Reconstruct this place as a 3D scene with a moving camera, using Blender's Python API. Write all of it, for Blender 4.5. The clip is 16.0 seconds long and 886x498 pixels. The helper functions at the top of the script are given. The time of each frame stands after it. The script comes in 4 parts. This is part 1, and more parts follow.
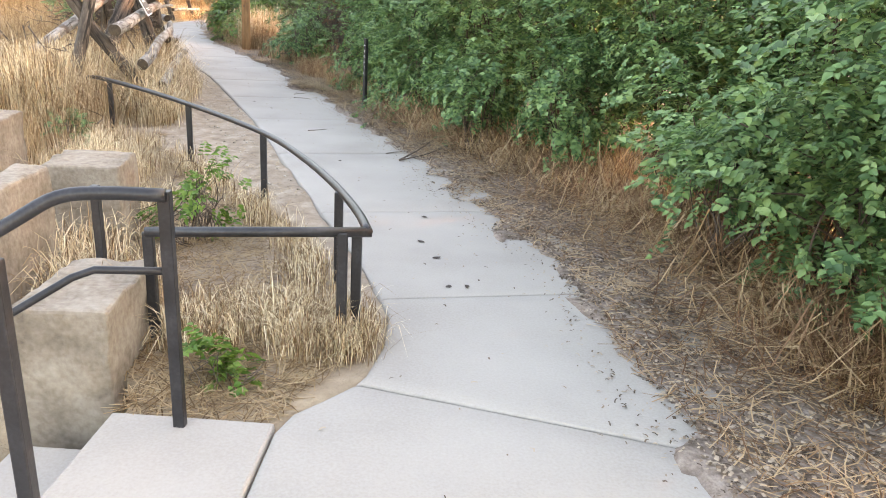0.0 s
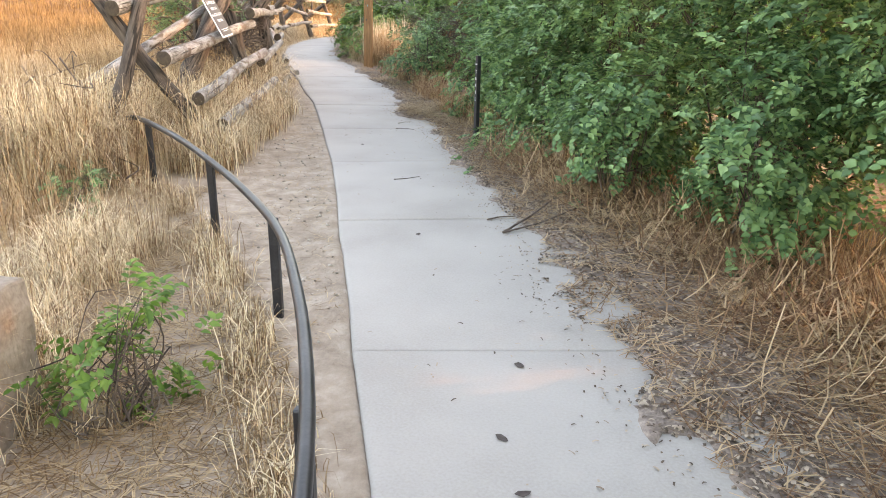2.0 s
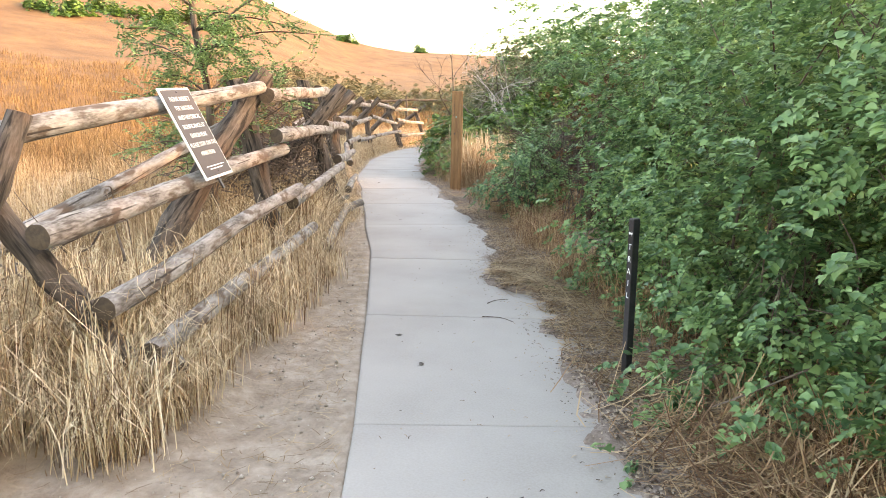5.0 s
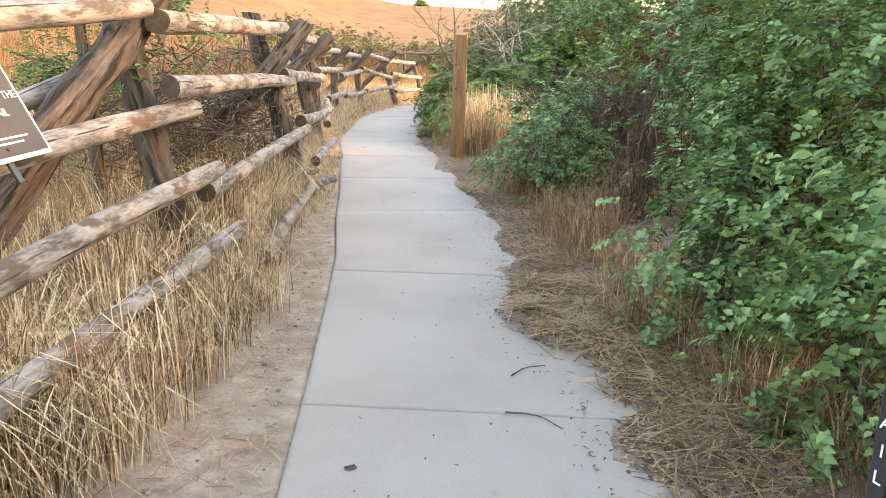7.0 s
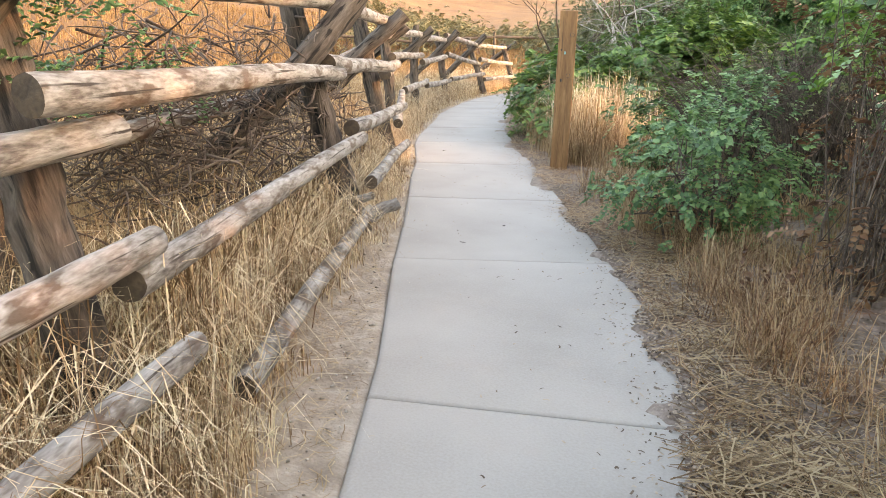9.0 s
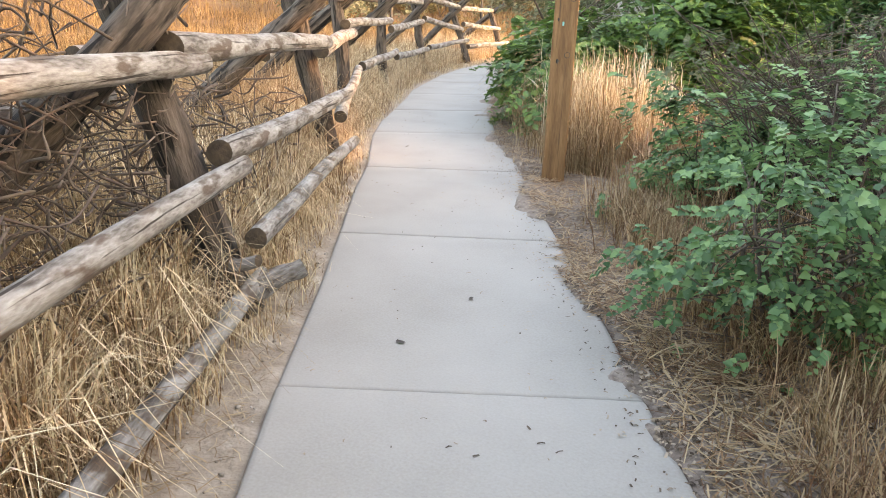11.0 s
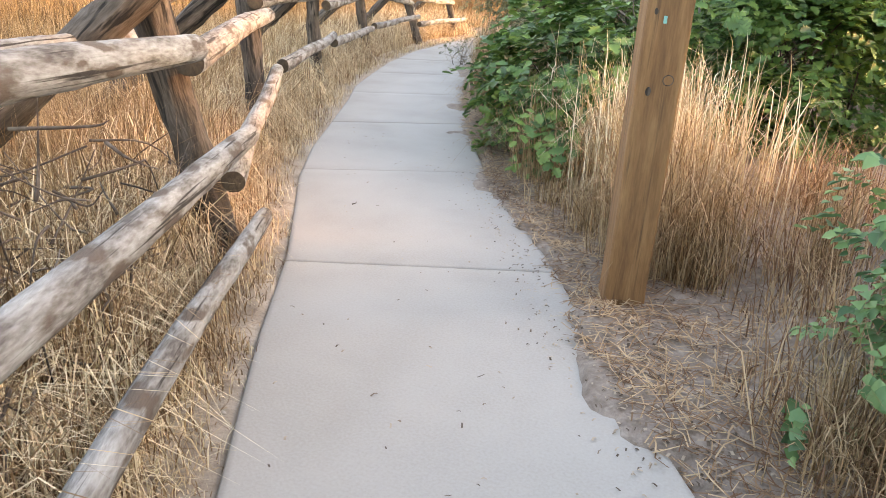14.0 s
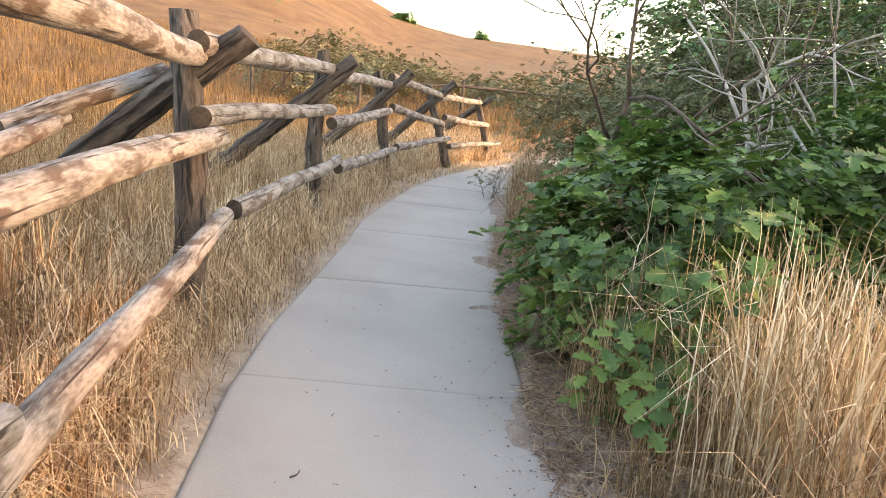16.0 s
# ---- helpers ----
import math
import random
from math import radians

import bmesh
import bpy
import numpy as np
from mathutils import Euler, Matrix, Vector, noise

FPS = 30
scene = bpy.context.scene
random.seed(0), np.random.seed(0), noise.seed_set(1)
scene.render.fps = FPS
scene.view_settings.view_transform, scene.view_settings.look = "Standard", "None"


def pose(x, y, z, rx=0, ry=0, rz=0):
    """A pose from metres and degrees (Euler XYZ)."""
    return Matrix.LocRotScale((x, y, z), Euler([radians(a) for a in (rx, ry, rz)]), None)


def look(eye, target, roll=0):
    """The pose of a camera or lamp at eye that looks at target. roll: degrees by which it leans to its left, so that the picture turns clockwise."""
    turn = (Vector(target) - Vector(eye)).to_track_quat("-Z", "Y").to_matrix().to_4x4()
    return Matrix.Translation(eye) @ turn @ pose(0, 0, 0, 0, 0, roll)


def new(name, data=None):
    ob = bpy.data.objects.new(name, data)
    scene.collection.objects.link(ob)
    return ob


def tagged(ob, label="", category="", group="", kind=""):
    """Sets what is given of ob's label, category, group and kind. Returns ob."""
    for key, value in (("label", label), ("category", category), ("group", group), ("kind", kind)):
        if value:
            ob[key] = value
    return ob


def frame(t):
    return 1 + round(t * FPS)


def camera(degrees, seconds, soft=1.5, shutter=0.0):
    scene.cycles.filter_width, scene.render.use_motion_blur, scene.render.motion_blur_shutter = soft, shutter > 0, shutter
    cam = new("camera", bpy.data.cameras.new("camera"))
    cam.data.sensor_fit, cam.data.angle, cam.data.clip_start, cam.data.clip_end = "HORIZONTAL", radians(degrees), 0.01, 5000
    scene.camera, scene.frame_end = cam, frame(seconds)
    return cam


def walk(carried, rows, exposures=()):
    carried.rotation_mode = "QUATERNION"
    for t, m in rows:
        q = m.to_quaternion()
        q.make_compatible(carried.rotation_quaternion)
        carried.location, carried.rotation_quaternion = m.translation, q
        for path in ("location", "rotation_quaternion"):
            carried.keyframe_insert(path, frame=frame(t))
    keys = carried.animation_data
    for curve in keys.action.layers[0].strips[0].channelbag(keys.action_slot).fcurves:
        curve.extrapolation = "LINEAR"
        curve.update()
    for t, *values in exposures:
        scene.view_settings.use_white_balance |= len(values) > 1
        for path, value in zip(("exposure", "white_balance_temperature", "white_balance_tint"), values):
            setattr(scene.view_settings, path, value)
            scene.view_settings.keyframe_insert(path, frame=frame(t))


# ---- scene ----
cam = camera(63.81, 16.0, soft=0.9)
# seconds, eye x y z, heading, tilt, lean
PATH = [
    (0.0, 0.781, -0.312, 1.459, 0.39, -19.30, 3.83),
    (0.5, 0.876, 0.235, 1.454, 2.37, -19.45, 3.37),
    (1.0, 0.930, 0.764, 1.441, 5.77, -19.87, 2.67),
    (1.5, 0.906, 1.295, 1.449, 9.64, -19.69, 2.61),
    (2.0, 0.869, 1.834, 1.444, 12.74, -19.28, 0.98),
    (2.5, 0.790, 2.374, 1.398, 15.82, -18.63, 0.96),
    (3.0, 0.668, 3.001, 1.439, 18.39, -17.87, 1.79),
    (3.5, 0.459, 3.613, 1.513, 20.33, -15.30, 2.12),
    (4.0, 0.228, 4.188, 1.568, 19.30, -12.95, 2.12),
    (4.2, 0.174, 4.374, 1.585, 19.65, -11.94, 1.85),
    (6.3, -0.506, 6.562, 1.404, 20.36, -11.26, -1.02),
    (6.5, -0.579, 6.809, 1.405, 20.60, -12.72, -1.17),
    (7.0, -0.861, 7.315, 1.406, 20.57, -14.87, 0.61),
    (7.5, -1.090, 7.884, 1.391, 23.16, -15.28, -0.04),
    (8.0, -1.353, 8.379, 1.380, 25.90, -15.17, 0.00),
    (8.2, -1.442, 8.542, 1.385, 26.72, -15.03, 0.14),
    (10.3, -2.211, 10.553, 1.403, 27.96, -18.89, -0.10),
    (10.5, -2.298, 10.751, 1.429, 27.34, -19.13, 0.11),
    (11.0, -2.458, 11.257, 1.441, 26.63, -18.96, 0.78),
    (11.5, -2.668, 11.734, 1.438, 27.98, -17.86, 2.19),
    (12.0, -2.826, 12.185, 1.444, 30.15, -16.58, 2.76),
    (12.5, -3.088, 12.579, 1.450, 34.55, -15.51, 1.73),
    (13.0, -3.410, 12.933, 1.438, 31.30, -16.98, 0.80),
    (13.5, -3.712, 13.398, 1.439, 25.21, -19.63, 0.01),
    (14.0, -3.981, 13.824, 1.452, 21.41, -21.11, 2.02),
    (14.5, -4.179, 14.339, 1.476, 20.38, -18.81, 2.63),
    (15.0, -4.398, 14.806, 1.498, 21.93, -13.40, 2.94),
    (15.5, -4.546, 15.324, 1.480, 22.35, -11.63, 3.21),
    (16.0, -4.792, 15.807, 1.453, 23.76, -12.40, 5.47),
]
EXPOSURES = [(0.0, 3.52, 10600, 22), (3.0, 3.48, 10600, 21), (8.0, 3.49, 10500, 19), (11.0, 3.45, 10100, 18), (13.0, 3.36, 9800, 18), (14.5, 3.23, 9800, 19), (16.0, 2.94, 9800, 19)]
walk(cam, [(t, pose(x, y, z, 90 + tilt, 0, yaw) @ pose(0, 0, 0, 0, 0, lean)) for t, x, y, z, yaw, tilt, lean in PATH], EXPOSURES)

# ---- light ----
world = bpy.data.worlds.new("sky_world")
scene.world = world
world.use_nodes = True
wn = world.node_tree.nodes
sky = wn.new("ShaderNodeTexSky")
sky.sky_type, sky.sun_disc = "NISHITA", False
SUN_EL, SUN_TO = 16.0, (0.93, 0.36)
sky.sun_elevation = radians(SUN_EL)
sky.sun_rotation = math.atan2(SUN_TO[0], SUN_TO[1])
sky.air_density, sky.dust_density, sky.ozone_density = 1.0, 1.7, 1.5
world.node_tree.links.new(sky.outputs[0], wn["Background"].inputs[0])
wn["Background"].inputs[1].default_value = 0.15
sun = new("sun", bpy.data.lights.new("sun", "SUN"))
sun.data.energy, sun.data.angle, sun.data.color = 0.5, radians(0.8), (1.0, 0.46, 0.18)
sun.matrix_world = look((0, 0, 0), (-SUN_TO[0], -SUN_TO[1], -math.tan(radians(SUN_EL))))


# ---- materials ----
def mat(name, colors, scale=8.0, rough=0.85, bump=0.2, fine=60.0, stretch=(1, 1, 1), metal=0.0, island=0.0, thin=0.0, detail=6.0):
    """A two-scale noise material. colors: ramp stops. island: how far loose pieces differ. thin: light let through."""
    m = bpy.data.materials.new(name)
    m.use_nodes = True
    n, l = m.node_tree.nodes, m.node_tree.links
    p = n["Principled BSDF"]
    co, mp = n.new("ShaderNodeTexCoord"), n.new("ShaderNodeMapping")
    mp.inputs["Scale"].default_value = stretch
    l.new(co.outputs["Object"], mp.inputs[0])
    a, b = n.new("ShaderNodeTexNoise"), n.new("ShaderNodeTexNoise")
    a.inputs["Scale"].default_value, a.inputs["Detail"].default_value = scale, detail
    b.inputs["Scale"].default_value, b.inputs["Detail"].default_value = fine, 4
    l.new(mp.outputs[0], a.inputs[0]), l.new(mp.outputs[0], b.inputs[0])
    mix = n.new("ShaderNodeMath")
    mix.operation = "MULTIPLY_ADD"
    mix.inputs[1].default_value = 0.35
    l.new(b.outputs[0], mix.inputs[0])
    scl = n.new("ShaderNodeMath")
    scl.operation = "MULTIPLY"
    scl.inputs[1].default_value = 0.65
    l.new(a.outputs[0], scl.inputs[0]), l.new(scl.outputs[0], mix.inputs[2])
    fac = mix.outputs[0]
    if island:
        g = n.new("ShaderNodeNewGeometry")
        w = n.new("ShaderNodeMapRange")
        w.inputs["To Min"].default_value, w.inputs["To Max"].default_value = -island / 2, island / 2
        l.new(g.outputs["Random Per Island"], w.inputs[0])
        add = n.new("ShaderNodeMath")
        l.new(fac, add.inputs[0]), l.new(w.outputs[0], add.inputs[1])
        fac = add.outputs[0]
    r = n.new("ShaderNodeValToRGB")
    e = r.color_ramp.elements
    lo, hi = 0.3, 0.7
    for i, c in enumerate(colors):
        t = lo + (hi - lo) * i / max(1, len(colors) - 1)
        el = e[i] if i < 2 else e.new(t)
        el.position, el.color = t, (*c, 1)
    l.new(fac, r.inputs[0])
    l.new(r.outputs[0], p.inputs["Base Color"])
    p.inputs["Roughness"].default_value, p.inputs["Metallic"].default_value = rough, metal
    if bump:
        bp = n.new("ShaderNodeBump")
        bp.inputs["Strength"].default_value, bp.inputs["Distance"].default_value = bump, 0.02
        l.new(mix.outputs[0], bp.inputs["Height"]), l.new(bp.outputs[0], p.inputs["Normal"])
    if thin:
        tr, ms = n.new("ShaderNodeBsdfTranslucent"), n.new("ShaderNodeMixShader")
        l.new(r.outputs[0], tr.inputs[0])
        ms.inputs[0].default_value = thin
        l.new(p.outputs[0], ms.inputs[1]), l.new(tr.outputs[0], ms.inputs[2])
        l.new(ms.outputs[0], n["Material Output"].inputs[0])
    return m


CONCRETE = mat("concrete", [(0.31, 0.28, 0.25), (0.375, 0.345, 0.312), (0.42, 0.388, 0.352)], 1.3, 0.9, 0.12, 90)
ROUGH_CONCRETE = mat("rough_concrete", [(0.11, 0.085, 0.065), (0.24, 0.2, 0.16), (0.36, 0.315, 0.265)], 5, 0.95, 0.9, 38)
WOOD = mat("weathered_log", [(0.032, 0.026, 0.022), (0.11, 0.093, 0.08), (0.24, 0.224, 0.208), (0.34, 0.328, 0.312), (0.44, 0.43, 0.415)], 3.2, 0.85, 0.8, 24, (3.2, 3.2, 0.9))
BARK = mat("dark_bark", [(0.024, 0.017, 0.013), (0.088, 0.068, 0.055), (0.19, 0.155, 0.128)], 5, 0.9, 1.0, 30, (3, 3, 0.5))
END_GRAIN = mat("log_end", [(0.035, 0.024, 0.017), (0.1, 0.07, 0.045)], 14, 0.9, 0.5, 60)
TIMBER = mat("brown_timber", [(0.13, 0.06, 0.024), (0.235, 0.115, 0.047), (0.33, 0.175, 0.078)], 4, 0.75, 0.4, 30, (5, 5, 0.5))
BLACK = mat("black_paint", [(0.008, 0.009, 0.011), (0.02, 0.02, 0.023), (0.04, 0.04, 0.045)], 9, 0.38, 0.08, 80)
LEAF = mat("green_leaf", [(0.05, 0.13, 0.052), (0.125, 0.26, 0.105), (0.225, 0.38, 0.15)], 1.2, 0.45, 0.0, 5, island=0.5, thin=0.3)
LEAF_DARK = mat("oak_leaf", [(0.035, 0.09, 0.022), (0.08, 0.185, 0.045), (0.16, 0.27, 0.065)], 1.5, 0.45, 0.0, 5, island=0.5, thin=0.25)
LEAF_GREY = mat("grey_green_leaf", [(0.075, 0.095, 0.045), (0.13, 0.15, 0.075), (0.2, 0.2, 0.1)], 1.5, 0.7, 0.0, 5, island=0.5, thin=0.25)
LEAF_LIME = mat("fresh_leaf", [(0.07, 0.17, 0.03), (0.13, 0.27, 0.05), (0.2, 0.33, 0.07)], 1.5, 0.5, 0.0, 5, island=0.5, thin=0.35)
DEAD_LEAF = mat("dead_leaf", [(0.1, 0.05, 0.03), (0.2, 0.1, 0.055), (0.28, 0.16, 0.09)], 3, 0.85, 0.0, 9, island=0.6, thin=0.2)
STRAW = mat("dry_grass", [(0.2, 0.115, 0.055), (0.62, 0.435, 0.25), (0.86, 0.72, 0.5)], 0.8, 0.7, 0.0, 6, island=0.85, thin=0.16)
FIELD = mat("weathered_grass", [(0.15, 0.087, 0.04), (0.36, 0.235, 0.125), (0.54, 0.4, 0.245)], 0.6, 0.75, 0.0, 6, island=0.55, thin=0.25)
GOLD = mat("golden_grass", [(0.1, 0.055, 0.02), (0.2, 0.118, 0.048), (0.29, 0.18, 0.08)], 0.5, 0.75, 0.0, 6, island=0.55, thin=0.25)
PALE = mat("bleached_stalk", [(0.4, 0.29, 0.16), (0.72, 0.58, 0.37), (0.9, 0.8, 0.6)], 0.8, 0.65, 0.0, 6, island=0.8, thin=0.15)
STRAW_BROWN = mat("brown_straw", [(0.17, 0.085, 0.045), (0.36, 0.215, 0.12), (0.58, 0.41, 0.25)], 0.9, 0.8, 0.0, 6, island=0.6, thin=0.2)
CHIP = mat("leaf_chips", [(0.09, 0.062, 0.045), (0.22, 0.155, 0.11), (0.42, 0.33, 0.25)], 3, 0.9, 0.0, 9, island=0.8)
TWIG = mat("twig_bark", [(0.045, 0.032, 0.025), (0.1, 0.072, 0.057), (0.19, 0.148, 0.12)], 9, 0.9, 0.3, 40, island=0.3)
DEAD_WOOD = mat("bleached_wood", [(0.2, 0.18, 0.16), (0.36, 0.335, 0.305), (0.46, 0.44, 0.41)], 8, 0.85, 0.3, 30, island=0.2)
# olive-grey far scrub leaf, distance haze painted into its colour
LEAF_SAGE_HAZE = mat("hazy_sage_leaf", [(0.1, 0.105, 0.055), (0.17, 0.165, 0.09), (0.26, 0.23, 0.13)], 1.5, 0.8, 0.0, 5, island=0.5, thin=0.2)
STONE = mat("pebble", [(0.25, 0.2, 0.16), (0.4, 0.34, 0.28), (0.55, 0.48, 0.41)], 6, 0.9, 0.3, 40, island=0.6)
WHITE = mat("white_paint", [(0.62, 0.66, 0.68), (0.78, 0.82, 0.84)], 6, 0.5, 0.0, 50)
SIGN_BROWN = mat("sign_face", [(0.045, 0.037, 0.036), (0.06, 0.05, 0.048)], 5, 0.6, 0.0, 40)


def crack(m, dark, scale=(16, 16, 0.45), edge=(0.60, 0.66), blotch=None):
    """Adds long drying cracks, and patches of another tone, to a wood material."""
    n, l = m.node_tree.nodes, m.node_tree.links
    p = n["Principled BSDF"]
    src = p.inputs["Base Color"].links[0].from_socket
    co = n.new("ShaderNodeTexCoord")
    for sc, c, lo, hi in (((3.5, 3.5, 1.3), blotch, 0.53, 0.6), (scale, dark, *edge)):
        if c is None:
            continue
        mp, t, r, mx = n.new("ShaderNodeMapping"), n.new("ShaderNodeTexNoise"), n.new("ShaderNodeMapRange"), n.new("ShaderNodeMix")
        mp.inputs["Scale"].default_value = sc
        t.inputs["Scale"].default_value, t.inputs["Detail"].default_value = 3.0, 5
        r.inputs[1].default_value, r.inputs[2].default_value = lo, hi
        mx.data_type = "RGBA"
        l.new(co.outputs["Object"], mp.inputs[0]), l.new(mp.outputs[0], t.inputs[0]), l.new(t.outputs[0], r.inputs[0])
        l.new(r.outputs[0], mx.inputs[0]), l.new(src, mx.inputs[6])
        mx.inputs[7].default_value = (*c, 1)
        src = mx.outputs[2]
    l.new(src, p.inputs["Base Color"])


crack(WOOD, (0.03, 0.022, 0.017), blotch=(0.105, 0.075, 0.056))
crack(BARK, (0.012, 0.009, 0.007), (9, 9, 0.7), (0.52, 0.62))
crack(TIMBER, (0.09, 0.046, 0.022), (20, 20, 0.6), (0.6, 0.74))


def ground_material():
    """Trodden dirt, straw-covered field and brown litter, mixed by the soil attribute."""
    m = bpy.data.materials.new("soil")
    m.use_nodes = True
    n, l = m.node_tree.nodes, m.node_tree.links
    p = n["Principled BSDF"]
    p.inputs["Roughness"].default_value = 0.95
    co = n.new("ShaderNodeTexCoord")

    def tone(stops, scale, detail=8):
        t = n.new("ShaderNodeTexNoise")
        t.inputs["Scale"].default_value, t.inputs["Detail"].default_value, t.inputs["Roughness"].default_value = scale, detail, 0.65
        l.new(co.outputs["Object"], t.inputs[0])
        r = n.new("ShaderNodeValToRGB")
        for i, c in enumerate(stops):
            pos = 0.33 + 0.34 * i / (len(stops) - 1)
            el = r.color_ramp.elements[i] if i < 2 else r.color_ramp.elements.new(pos)
            el.position, el.color = pos, (*c, 1)
        l.new(t.outputs[0], r.inputs[0])
        return r.outputs[0], t.outputs[0]

    dirt, h1 = tone([(0.25, 0.19, 0.142), (0.345, 0.27, 0.208), (0.45, 0.37, 0.297)], 7)
    straw, h2 = tone([(0.24, 0.16, 0.095), (0.38, 0.275, 0.17), (0.5, 0.38, 0.25)], 5)
    litter, h3 = tone([(0.13, 0.095, 0.077), (0.235, 0.18, 0.15), (0.36, 0.292, 0.25)], 16)
    hill, h4 = tone([(0.085, 0.042, 0.015), (0.128, 0.067, 0.025), (0.17, 0.095, 0.038)], 0.25)
    at = n.new("ShaderNodeAttribute")
    at.attribute_name = "soil"
    sp = n.new("ShaderNodeSeparateColor")
    l.new(at.outputs["Color"], sp.inputs[0])
    last = dirt
    for k, c in enumerate((straw, litter, hill)):
        mx = n.new("ShaderNodeMix")
        mx.data_type = "RGBA"
        l.new(sp.outputs[k], mx.inputs[0]), l.new(last, mx.inputs[6]), l.new(c, mx.inputs[7])
        last = mx.outputs[2]
    l.new(last, p.inputs["Base Color"])
    bp = n.new("ShaderNodeBump")
    bp.inputs["Strength"].default_value, bp.inputs["Distance"].default_value = 0.7, 0.02
    fine = n.new("ShaderNodeTexNoise")
    fine.inputs["Scale"].default_value, fine.inputs["Detail"].default_value = 45, 6
    l.new(co.outputs["Object"], fine.inputs[0]), l.new(fine.outputs[0], bp.inputs["Height"])
    l.new(bp.outputs[0], p.inputs["Normal"])
    return m


SOIL = ground_material()

# ---- building helpers ----
rng = np.random.default_rng(7)


def raw(name, verts, faces, material, smooth=True):
    """A mesh from arrays; faces is one array or a list of arrays of equal-sided faces."""
    me = bpy.data.meshes.new(name)
    verts = np.asarray(verts, np.float32)
    if isinstance(faces, np.ndarray):
        faces = [faces]
    loops = np.concatenate([f.ravel() for f in faces]).astype(np.int32)
    sizes = np.concatenate([np.full(len(f), f.shape[1]) for f in faces])
    starts = np.concatenate(([0], np.cumsum(sizes)[:-1])).astype(np.int32)
    me.vertices.add(len(verts)), me.loops.add(len(loops)), me.polygons.add(len(sizes))
    me.vertices.foreach_set("co", verts.ravel())
    me.loops.foreach_set("vertex_index", loops)
    me.polygons.foreach_set("loop_start", starts)
    if smooth:
        me.polygons.foreach_set("use_smooth", np.ones(len(sizes), bool))
    me.update(calc_edges=True)
    me.materials.append(material)
    return me


def part(name, data, material, parent, label=""):
    """Links a bmesh or a mesh as one object under parent."""
    if isinstance(data, bmesh.types.BMesh):
        me = bpy.data.meshes.new(name)
        data.to_mesh(me)
        data.free()
        me.materials.append(material)
        data = me
    ob = new(name, data)
    ob.parent = parent
    if label:
        tagged(ob, label)
    return ob


def box(sx, sy, sz, bevel=0.004, at=(0, 0, 0), segments=2):
    bm = bmesh.new()
    bmesh.ops.create_cube(bm, size=1)
    bmesh.ops.scale(bm, vec=(sx, sy, sz), verts=bm.verts)
    if bevel:
        bmesh.ops.bevel(bm, geom=bm.edges[:], offset=bevel, segments=segments, affect="EDGES", profile=0.5)
    bmesh.ops.translate(bm, vec=at, verts=bm.verts)
    return bm


def sweep(points, radii, sides=6, wobble=0.0, caps=True):
    """Vertices and faces of a tube along points."""
    pts = np.asarray(points, float)
    rad = np.broadcast_to(np.asarray(radii, float), (len(pts),))
    d = np.gradient(pts, axis=0)
    d /= np.linalg.norm(d, axis=1)[:, None] + 1e-9
    ref = np.array([0, 0, 1.0]) if abs(d[:, 2]).mean() < 0.8 else np.array([1.0, 0, 0])
    s = np.cross(d, ref)
    s /= np.linalg.norm(s, axis=1)[:, None] + 1e-9
    u = np.cross(s, d)
    a = np.arange(sides) * 2 * np.pi / sides
    r = rad[:, None] * (1 + wobble * rng.standard_normal((len(pts), sides)))
    v = pts[:, None] + s[:, None] * (np.cos(a) * r)[..., None] + u[:, None] * (np.sin(a) * r)[..., None]
    i = np.arange(len(pts) - 1)[:, None] * sides
    j = np.arange(sides)[None]
    k = (j + 1) % sides
    f = np.stack([i + j, i + k, i + sides + k, i + sides + j], -1).reshape(-1, 4)
    faces = [f]
    if caps:
        n = (len(pts) - 1) * sides
        faces.append(np.array([np.arange(sides)[::-1], n + np.arange(sides)]))
    return v.reshape(-1, 3), faces


def merged(pieces):
    """Joins several (verts, faces) into one."""
    vs, groups, base = [], {}, 0
    for v, fs in pieces:
        for f in fs:
            groups.setdefault(f.shape[1], []).append(f + base)
        vs.append(v)
        base += len(v)
    return np.concatenate(vs), [np.concatenate(g) for g in groups.values()]


def tube(name, points, radii, material, parent, sides=12, label="", wobble=0.0):
    v, f = sweep(points, radii, sides, wobble)
    return part(name, raw(name, v, f, material), material, parent, label)


def smooth_line(points, n):
    """A Catmull-Rom line through points, n steps a span."""
    p = np.asarray(points, float)
    p = np.vstack([2 * p[0] - p[1], p, 2 * p[-1] - p[-2]])
    out = []
    for i in range(1, len(p) - 2):
        t = np.linspace(0, 1, n, endpoint=False)[:, None]
        out.append(0.5 * (2 * p[i] + (p[i + 1] - p[i - 1]) * t + (2 * p[i - 1] - 5 * p[i] + 4 * p[i + 1] - p[i + 2]) * t ** 2 + (3 * p[i] - p[i - 1] - 3 * p[i + 1] + p[i + 2]) * t ** 3))
    out.append(p[-2][None])
    return np.concatenate(out)


